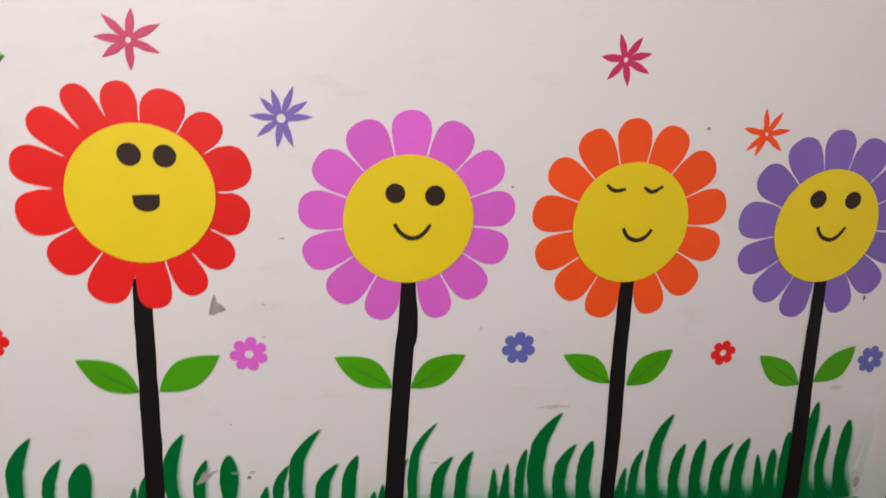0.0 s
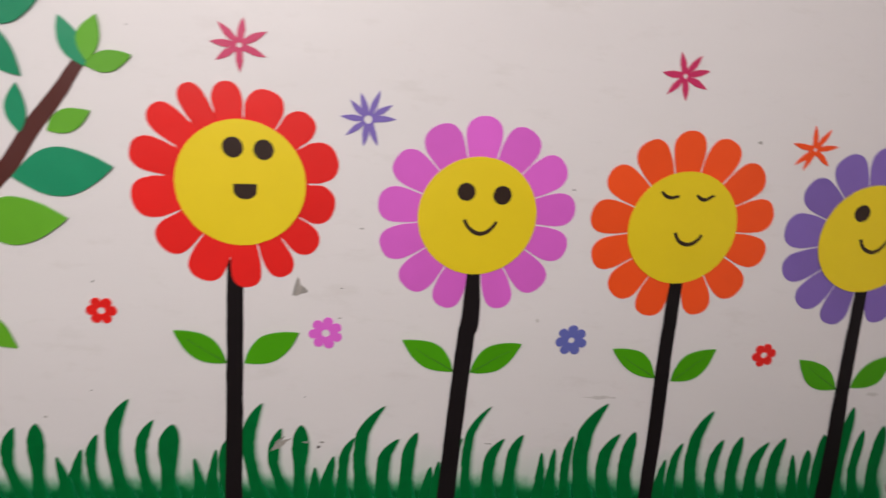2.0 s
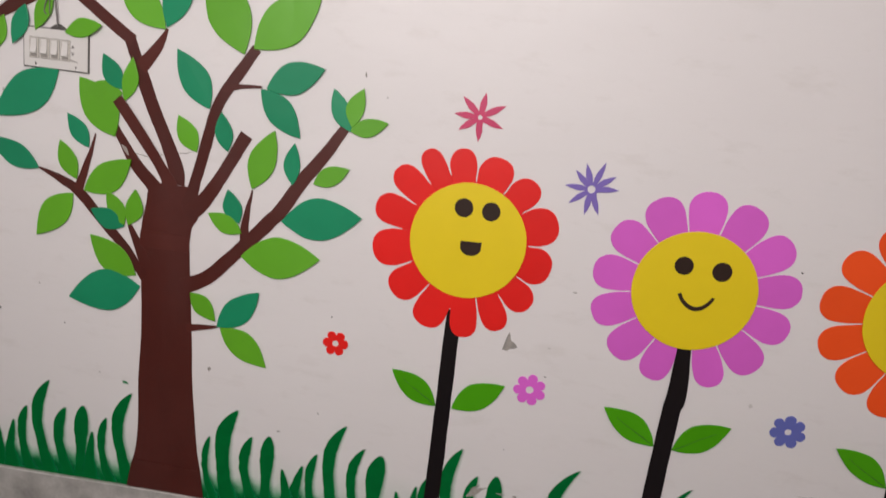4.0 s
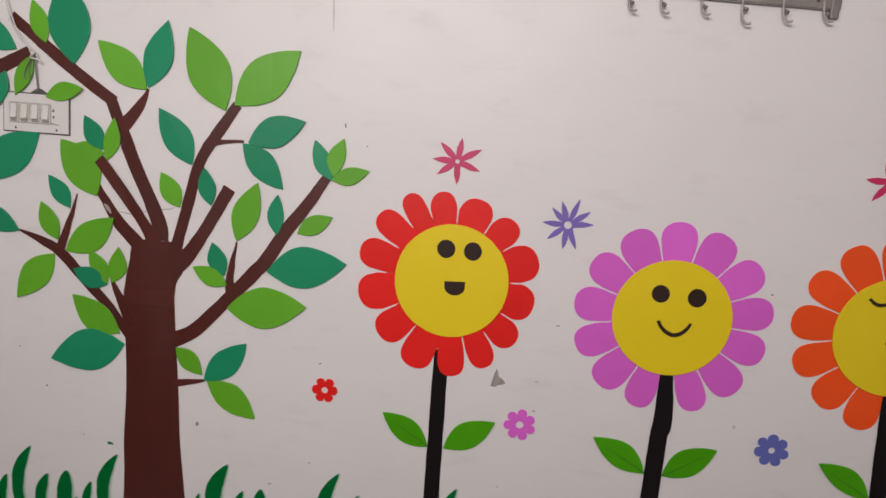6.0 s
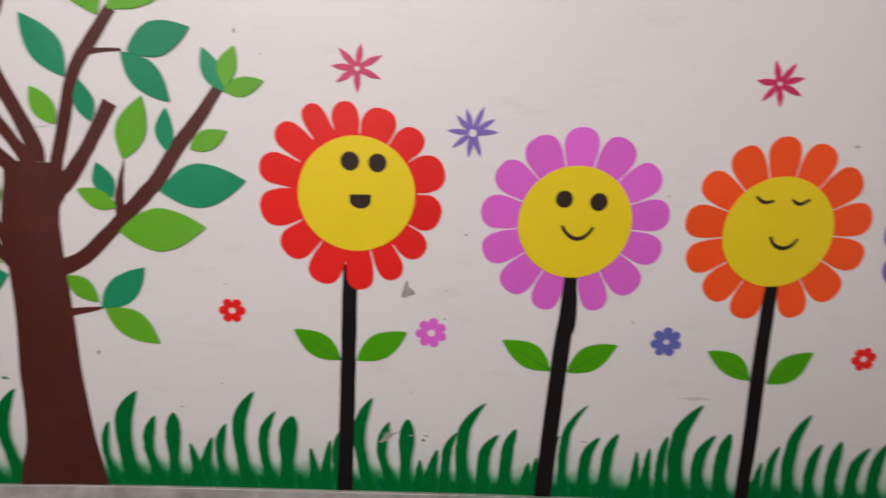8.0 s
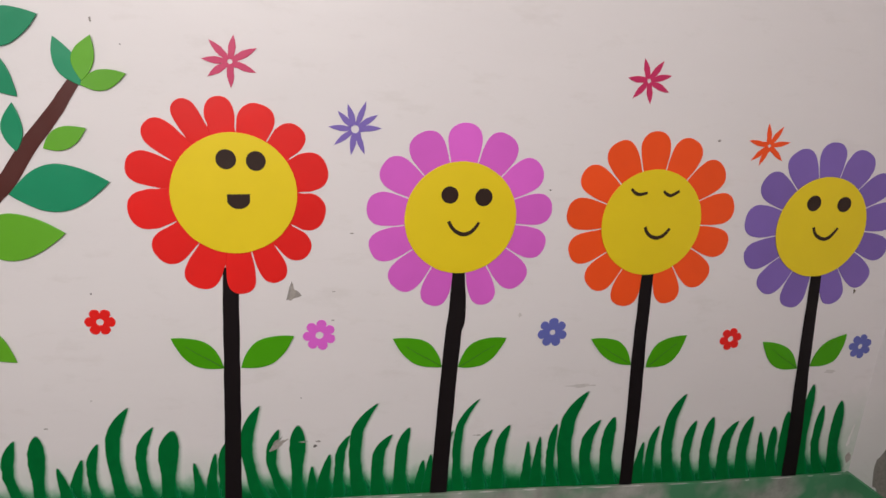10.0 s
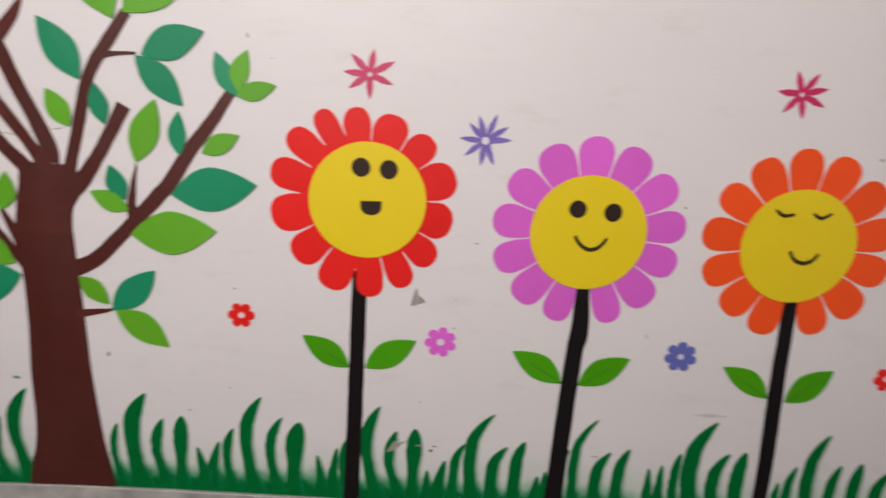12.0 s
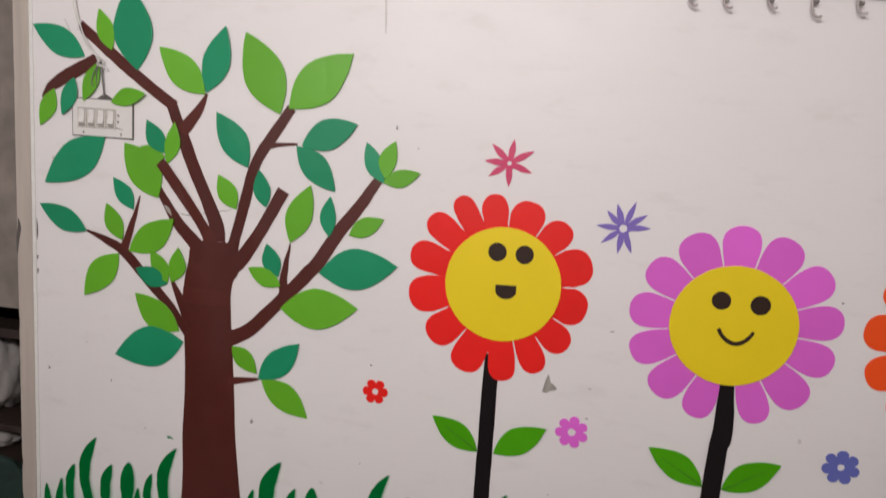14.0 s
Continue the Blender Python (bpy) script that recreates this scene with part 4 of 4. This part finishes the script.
def star(cx, cz, rays, hub, width, mat, label, seed):
    """Pointed lance-shaped rays round a small hole."""
    rays = sorted(rays)
    outer, inner = [], []
    m = len(rays)
    for i, (a, r) in enumerate(rays):
        prev = rays[i - 1][0] - (360 if i == 0 else 0)
        nxt = rays[(i + 1) % m][0] + (360 if i == m - 1 else 0)
        lo, hi = max((a + prev) / 2, a - 34), min((a + nxt) / 2, a + 34)
        shape = [(lo, 0.017), (None, 0.38), (None, 0.55), (None, 0.78), (a, r), (None, -0.78), (None, -0.55), (None, -0.38)]
        for k, (ang, rr) in enumerate(shape):
            if ang is not None:
                q = math.radians(ang)
                outer.append((cx + rr * math.cos(q), cz + rr * math.sin(q)))
            else:
                s = abs(rr)
                w = width * {0.38: 0.92, 0.55: 1.0, 0.78: 0.62}[s] * (-1 if rr > 0 else 1)
                q = math.radians(a)
                outer.append((cx + r * s * math.cos(q) - w * math.sin(q), cz + r * s * math.sin(q) + w * math.cos(q)))
            q = math.radians(lo + (hi - lo) * k / 8)
            inner.append((cx + hub * math.cos(q), cz + hub * math.sin(q)))
    return bridged("star_blossom", wobble(outer, 0.0012, seed), inner, 0.0002, 0.0024, mat, label, "wall decoration", "starry blossoms")


star(-0.021, 1.461, [(136, 0.074), (82, 0.069), (30, 0.078), (-20, 0.071), (-88, 0.067), (-144, 0.07), (178, 0.072)], 0.0065, 0.0095, "crimson", "crimson foam star blossom with a hole", 1)
star(0.31, 1.305, [(108, 0.072), (70, 0.083), (35, 0.076), (5, 0.074), (-67, 0.075), (-97, 0.073), (-141, 0.073), (178, 0.074), (137, 0.069)], 0.011, 0.0085, "violet", "violet foam star blossom with a hole", 2)
star(1.171, 1.495, [(110, 0.067), (56, 0.071), (16, 0.074), (-23, 0.077), (-78, 0.067), (-130, 0.069), (176, 0.069)], 0.0065, 0.0095, "crimson", "crimson foam star blossom with a hole", 3)
star(1.617, 1.326, [(102, 0.070), (58, 0.073), (11, 0.075), (-39, 0.072), (-111, 0.067), (-139, 0.074), (170, 0.076)], 0.0055, 0.0085, "orange", "orange foam star blossom with a hole", 4)


def small_blossom(cx, cz, r, lobes, turn, hub, mat, label, seed):
    outer, inner = [], []
    n = lobes * 10
    for i in range(n):
        a = 2 * math.pi * i / n
        ph = (a * lobes / (2 * math.pi)) % 1.0
        k = 0.66 + 0.34 * math.sin(math.pi * ph) ** 0.55
        ang = a + math.radians(turn)
        outer.append((cx + r * k * math.cos(ang), cz + r * k * math.sin(ang)))
        inner.append((cx + hub * math.cos(ang), cz + hub * math.sin(ang)))
    return bridged("small_blossom", wobble(outer, 0.0014, seed), inner, 0.0002, 0.0024, mat, label, "wall decoration", "small round blossoms")


small_blossom(-0.371, 0.737, 0.040, 6, 30, 0.010, "red", "small red foam blossom with a hole", 11)
small_blossom(0.229, 0.693, 0.0485, 7, 5, 0.0115, "pink", "small pink foam blossom with a hole", 12)
small_blossom(0.964, 0.697, 0.050, 7, 12, 0.0095, "blue", "small blue foam blossom with a hole", 13)
small_blossom(1.613, 0.668, 0.041, 6, 45, 0.0105, "red", "small red foam blossom with a hole", 14)
small_blossom(2.146, 0.634, 0.047, 7, 0, 0.0095, "blue", "small blue foam blossom with a hole", 15)

# sprayed grass -------------------------------------------------------------
grass = thing("painted_grass", "row of stencilled green spray painted grass blades on the wall", "wall painting", at=(0.3, 0, 0.12))
# openings of the stencil: tip x, tip z, width, how far belly and foot stand off the tip sideways, cut
BLADES_WEST = [(-1.514, 0.253, 0.027, 0.005, 0.009, "spike"), (-1.456, 0.281, 0.027, -0.015, -0.009, "spike"), (-1.407, 0.341, 0.029, -0.019, -0.007, "hook"), (-1.324, 0.447, 0.038, -0.046, -0.019, "hook"), (-1.267, 0.36, 0.035, -0.025, -0.006, "hook"), (-1.203, 0.377, 0.049, -0.007, -0.01, "paddle"), (-1.169, 0.29, 0.028, -0.009, -0.008, "spike"), (-1.12, 0.349, 0.026, -0.017, -0.003, "hook"), (-1.032, 0.452, 0.039, -0.049, -0.022, "hook"), (-0.759, 0.352, 0.019, -0.014, 0.002, "hook"), (-0.669, 0.46, 0.048, -0.047, -0.033, "hook"), (-0.617, 0.377, 0.03, -0.023, -0.002, "hook"), (-0.559, 0.39, 0.045, -0.004, -0.001, "paddle"), (-0.51, 0.284, 0.027, 0.019, 0.02, "spike")]
BLADES_RED = [(-0.444, 0.308, 0.028, -0.023, -0.026, "spike"), (-0.399, 0.358, 0.025, -0.02, -0.01, "hook"), (-0.312, 0.472, 0.037, -0.048, -0.031, "hook"), (-0.246, 0.407, 0.029, -0.037, -0.021, "hook"), (-0.193, 0.393, 0.057, -0.014, -0.016, "paddle"), (-0.134, 0.281, 0.022, 0.014, 0.016, "spike"), (-0.072, 0.311, 0.026, -0.011, -0.009, "spike"), (-0.041, 0.345, 0.026, -0.009, -0.006, "hook"), (0.056, 0.466, 0.034, -0.038, -0.015, "hook"), (0.113, 0.384, 0.029, -0.021, 0.006, "hook"), (0.171, 0.396, 0.047, 0, 0.003, "paddle"), (0.217, 0.251, 0.021, 0.001, 0.001, "spike"), (0.271, 0.29, 0.03, -0.017, -0.017, "spike"), (0.331, 0.355, 0.027, -0.03, -0.03, "arc")]
BLADES_PINK = [(0.415, 0.463, 0.036, -0.067, -0.044, "arc"), (0.465, 0.352, 0.036, -0.043, -0.035, "arc"), (0.52, 0.375, 0.037, -0.023, -0.02, "arc"), (0.572, 0.254, 0.026, -0.006, -0.004, "spike"), (0.596, 0.274, 0.024, -0.002, -0.001, "spike"), (0.664, 0.357, 0.014, -0.022, -0.032, "arc"), (0.743, 0.468, 0.025, -0.063, -0.047, "arc"), (0.796, 0.356, 0.035, -0.04, -0.033, "arc"), (0.855, 0.371, 0.033, -0.028, -0.029, "arc"), (0.925, 0.307, 0.025, 0.005, 0.009, "spike"), (0.966, 0.322, 0.026, -0.001, 0.001, "spike"), (1.02, 0.368, 0.026, -0.011, 0.006, "arc"), (1.119, 0.485, 0.049, -0.065, -0.029, "arc"), (1.176, 0.377, 0.039, -0.042, -0.007, "arc")]
BLADES_ORANGE = [(1.227, 0.386, 0.044, -0.014, 0.01, "arc"), (1.351, 0.284, 0.028, -0.008, -0.001, "spike"), (1.401, 0.346, 0.027, -0.019, -0.012, "arc"), (1.485, 0.465, 0.039, -0.046, -0.008, "arc"), (1.543, 0.36, 0.033, -0.022, 0.007, "arc"), (1.608, 0.372, 0.038, -0.012, 0.014, "arc"), (1.711, 0.352, 0.04, -0.04, -0.019, "arc"), (1.767, 0.369, 0.041, -0.021, 0, "arc"), (1.811, 0.305, 0.029, 0.02, 0.042, "spike"), (1.863, 0.324, 0.032, 0.007, 0.032, "arc"), (1.91, 0.384, 0.041, 0.008, 0.038, "arc"), (1.991, 0.489, 0.039, -0.003, 0.024, "arc"), (2.054, 0.403, 0.033, -0.003, 0.043, "arc"), (2.126, 0.42, 0.043, 0.003, 0.037, "arc")]
# along each cut from foot to tip: height, width
CUTS = {
    "hook": ((0, 0.07, 0.17, 0.3, 0.44, 0.64, 0.79, 0.89, 0.96, 1), (1.15, 1.02, 0.92, 0.86, 0.86, 1.0, 1.05, 0.80, 0.42, 0.10)),
    "arc": ((0, 0.18, 0.39, 0.6, 0.8, 0.9, 0.96, 1), (1.2, 1.0, 0.96, 1.02, 0.96, 0.72, 0.42, 0.12)),
    "paddle": ((0, 0.1, 0.22, 0.39, 0.52, 0.65, 0.78, 0.9, 0.96, 1), (0.80, 0.66, 0.58, 0.62, 0.77, 0.97, 1.0, 0.76, 0.46, 0.12)),
    "spike": ((0, 0.3, 0.6, 0.8, 0.94, 1), (1.7, 1.2, 0.92, 0.68, 0.32, 0.12)),
}


def blade(tx, tz, w, belly, foot, cut, seed, order):
    """One opening of the stencil, sprayed full, misty along its hollow side."""
    rnd = random.Random(seed)
    z0 = skirt_top(tx + foot) + 0.002
    height = tz - z0
    at, girth = CUTS[cut]
    knots = ((0, 0.2, 0.45, 0.73, 0.9, 1), (foot, 0.42 * foot + 0.58 * belly, belly, 0.92 * belly, 0.46 * belly, 0.0))
    if cut == "hook":
        knots = ((0, 0.2, 0.52, 0.73, 0.9, 1), (foot + 0.02, foot, belly, 0.95 * belly, 0.5 * belly, 0.0))
    elif cut == "spike":
        knots = ((0, 0.45, 1), (foot, belly, 0.0))
    verts, cover, faces = [], [], []
    n = 34
    ss = [i / n for i in range(n + 1)]
    mid = [float(np.interp(q, *knots)) for q in ss]
    wide = [w * float(np.interp(q, at, girth)) for q in ss]
    for _ in range(3):
        mid = mid[:1] + [(mid[i - 1] + 2 * mid[i] + mid[i + 1]) / 4 for i in range(1, n)] + mid[-1:]
        wide = wide[:1] + [(wide[i - 1] + 2 * wide[i] + wide[i + 1]) / 4 for i in range(1, n)] + wide[-1:]
    halo = rnd.uniform(0.7, 1.3)
    for i, q in enumerate(ss):
        z = z0 + height * q
        left = tx + mid[i] - wide[i] / 2 + 0.0022 * noise.noise((seed * 1.7, z * 55, 0)) * min(1, 4 - 4 * q)
        right = tx + mid[i] + wide[i] / 2 + 0.0022 * noise.noise((seed * 1.7, z * 55, 5)) * min(1, 4 - 4 * q)
        mist_l = 0.0025 + 0.004 * (1 - q) ** 2
        mist_r = (0.008 + 0.020 * (1 - q)) * halo
        soft = max(0.0, min(1.0, (z - z0 - 0.045) / 0.05))
        for x, c in ((left - mist_l, 0.0), (left - mist_l * 0.3, 0.9 - 0.48 * soft), (left + 0.0006, 1.0), (right - 0.0006, 1.0), (right + mist_r * 0.3, 0.9 - 0.44 * soft), (right + mist_r, 0.0)):
            verts.append((x, -0.0004 - 0.00001 * order, z))
            cover.append(c if i < n else c * 0.6)
    for i in range(n):
        for k in range(5):
            a = i * 6 + k
            faces.append((a, a + 1, a + 7, a + 6))
    finish("blade", verts, faces, "spray", grass, cover=cover)


for i, row in enumerate(BLADES_WEST + BLADES_RED + BLADES_PINK + BLADES_ORANGE):
    blade(*row, i + 1, i % 7)

# switchboard with its cable -------------------------------------------------------------
X0, X1, Z0, Z1 = -1.396, -1.192, 1.449, 1.561
board = thing("switchboard", "white plastic switchboard with four rocker switches and dark edges", "switchboard", at=(-1.294, 0, 1.449))
# dark grey box reaching a little past the plate on all sides
box("back_box", X0 - 0.0035, X1 + 0.0035, -0.0045, -0.0004, Z0 - 0.0035, Z1 + 0.0035, "dark_grey", board, "dark rim", 0.001)
plate = box("cover_plate", X0, X1, -0.0062, -0.0042, Z0, Z1, "plastic", board, "", 0.0008)
for k in range(4):
    x = -1.377 + k * 0.0335
    sw = box("switch", x, x + 0.0285, -0.0085, -0.006, 1.475, 1.533, "ivory", board, "", 0.001)
    # grey slab behind the rocker: the shade under and around it, put in as colour
    box("rocker_shade", x + 0.0035, x + 0.025, -0.0089, -0.0082, 1.4775, 1.5315, "mark", sw, "grey backing painted as shade round the rocker")
    bm = bmesh.new()
    prof = [(-0.0085, 1.4855), (-0.0150, 1.4885), (-0.0105, 1.507), (-0.0098, 1.5295), (-0.0085, 1.5305)]
    lv = [bm.verts.new((x + 0.005, y, z)) for y, z in prof]
    rv = [bm.verts.new((x + 0.0235, y, z)) for y, z in prof]
    for a in range(4):
        bm.faces.new((lv[a], rv[a], rv[a + 1], lv[a + 1]))
    bm.faces.new(lv[::-1])
    bm.faces.new(rv)
    bmesh.ops.recalc_face_normals(bm, faces=bm.faces)
    part("rocker", bm, "plastic", sw, "tilted rocker")
    # slightly larger grey slab paints the shaded outline of the switch
    box("switch_shade", x - 0.0012, x + 0.0297, -0.0072, -0.006, 1.4735, 1.5345, "mark", board, "grey backing painted as shade round the switch")
for z, up in ((1.517, 1), (1.496, -1)):
    tri = [(-1.239 - 0.0045, z - 0.004 * up), (-1.239 + 0.0045, z - 0.004 * up), (-1.239, z + 0.005 * up)]
    cutout("pointer_mark", tri, 0.006, 0.0007, "dark_grey", board, "dark triangular mark", edge=0.0002)
cutout("socket_mark", band_outline([(-1.262, 1.478, 0.004), (-1.24, 1.477, 0.004), (-1.222, 1.473, 0.002)]), 0.006, 0.0007, "mark", board, "worn grey mark", edge=0.0002)
for sx in (-1.358, -1.229):
    cutout("screw", disc(sx, 1.4585, 0.003, 0.0036, 12), 0.006, 0.0012, "dark_grey", board, "dark screw head", edge=0.0004)
cutout("cable_gland", band_outline([(-1.312, 1.562, 0.004), (-1.298, 1.568, 0.011), (-1.286, 1.571, 0.015), (-1.272, 1.567, 0.010), (-1.258, 1.562, 0.004)]), 0.0004, 0.006, "dark_grey", board, "grimy cable entry", edge=0.002)


def cable(name, pts, radius, mat, parent=None):
    line = smooth_line(pts, 8)
    bm = bmesh.new()
    rings = []
    for i, q in enumerate(line):
        a, b = line[max(0, i - 1)], line[min(len(line) - 1, i + 1)]
        rot = Vector(b - a).normalized().to_track_quat("Z", "Y").to_matrix()
        rings.append([bm.verts.new(Vector(q) + rot @ Vector((radius * math.cos(k * math.pi / 4), radius * math.sin(k * math.pi / 4), 0))) for k in range(8)])
    for r, s in zip(rings, rings[1:]):
        for k in range(8):
            bm.faces.new((r[k], r[(k + 1) % 8], s[(k + 1) % 8], s[k]))
    bm.faces.new(rings[0][::-1])
    bm.faces.new(rings[-1])
    bmesh.ops.recalc_face_normals(bm, faces=bm.faces)
    return part(name, bm, mat, parent, "", True)


wires = thing("cable", "white twin cable hanging down the wall to the switchboard", "cable", at=(-1.3, 0, 1.57))
cable("strand", [(-1.41, -0.006, 2.95), (-1.405, -0.006, 2.4), (-1.398, -0.008, 2.0), (-1.386, -0.012, 1.86), (-1.368, -0.014, 1.775), (-1.341, -0.012, 1.722), (-1.304, -0.012, 1.688), (-1.296, -0.014, 1.668)], 0.0027, "wire_white", wires)
cable("strand", [(-1.40, -0.006, 2.95), (-1.396, -0.006, 2.4), (-1.391, -0.008, 2.0), (-1.383, -0.010, 1.86), (-1.358, -0.011, 1.765), (-1.325, -0.012, 1.712), (-1.292, -0.014, 1.684), (-1.281, -0.016, 1.668)], 0.0022, "wire_white", wires)
cable("twist", [(-1.304, -0.016, 1.690), (-1.284, -0.024, 1.682), (-1.300, -0.020, 1.666), (-1.276, -0.018, 1.660), (-1.270, -0.014, 1.650)], 0.0026, "wire_white", wires)
cable("twist", [(-1.296, -0.016, 1.675), (-1.305, -0.018, 1.655), (-1.318, -0.014, 1.635), (-1.326, -0.011, 1.61), (-1.318, -0.011, 1.60)], 0.0018, "wire_grey", wires)
cable("twist", [(-1.300, -0.014, 1.665), (-1.308, -0.012, 1.640), (-1.309, -0.011, 1.605)], 0.0016, "wire_grey", wires)
cable("lead", [(-1.295, -0.013, 1.684), (-1.291, -0.012, 1.65), (-1.288, -0.010, 1.61), (-1.285, -0.008, 1.568)], 0.0024, "wire_grey", wires)

# hook rail -------------------------------------------------------------
rail = thing("hook_rail", "dull steel wall rail with six coat hooks", "coat rack", at=(0.66, 0, 1.96))
bm = bmesh.new()
bmesh.ops.create_cube(bm, size=1, matrix=Matrix.Translation((0.664, -0.008, 1.968)) @ Matrix.Rotation(radians(1.5), 4, "Y") @ Matrix.Diagonal((0.60, 0.012, 0.05, 1)))
bmesh.ops.bevel(bm, geom=bm.edges[:], offset=0.003, segments=2, affect="EDGES")
part("plate", bm, "steel", rail)
box("bracket", 0.937, 0.959, -0.017, -0.0005, 1.914, 1.985, "steel", rail, "", 0.003)
for hx, hz in ((0.417, 1.900), (0.503, 1.898), (0.611, 1.901), (0.718, 1.884), (0.824, 1.896), (0.928, 1.903)):
    cable("hook", [(hx - 0.009, -0.012, 1.958), (hx - 0.009, -0.015, 1.938), (hx - 0.007, -0.017, hz + 0.020), (hx - 0.002, -0.022, hz + 0.006), (hx + 0.006, -0.028, hz), (hx + 0.013, -0.032, hz + 0.002)], 0.0034, "hook_steel", rail)
    cable("stud", [(hx - 0.005, -0.014, 1.926), (hx + 0.002, -0.024, 1.921)], 0.0052, "steel", rail)
for bx, bz in ((0.800, 1.962), (0.902, 1.958)):
    cable("bolt", [(bx, -0.012, bz), (bx, -0.0175, bz)], 0.004, "dark_grey", rail)
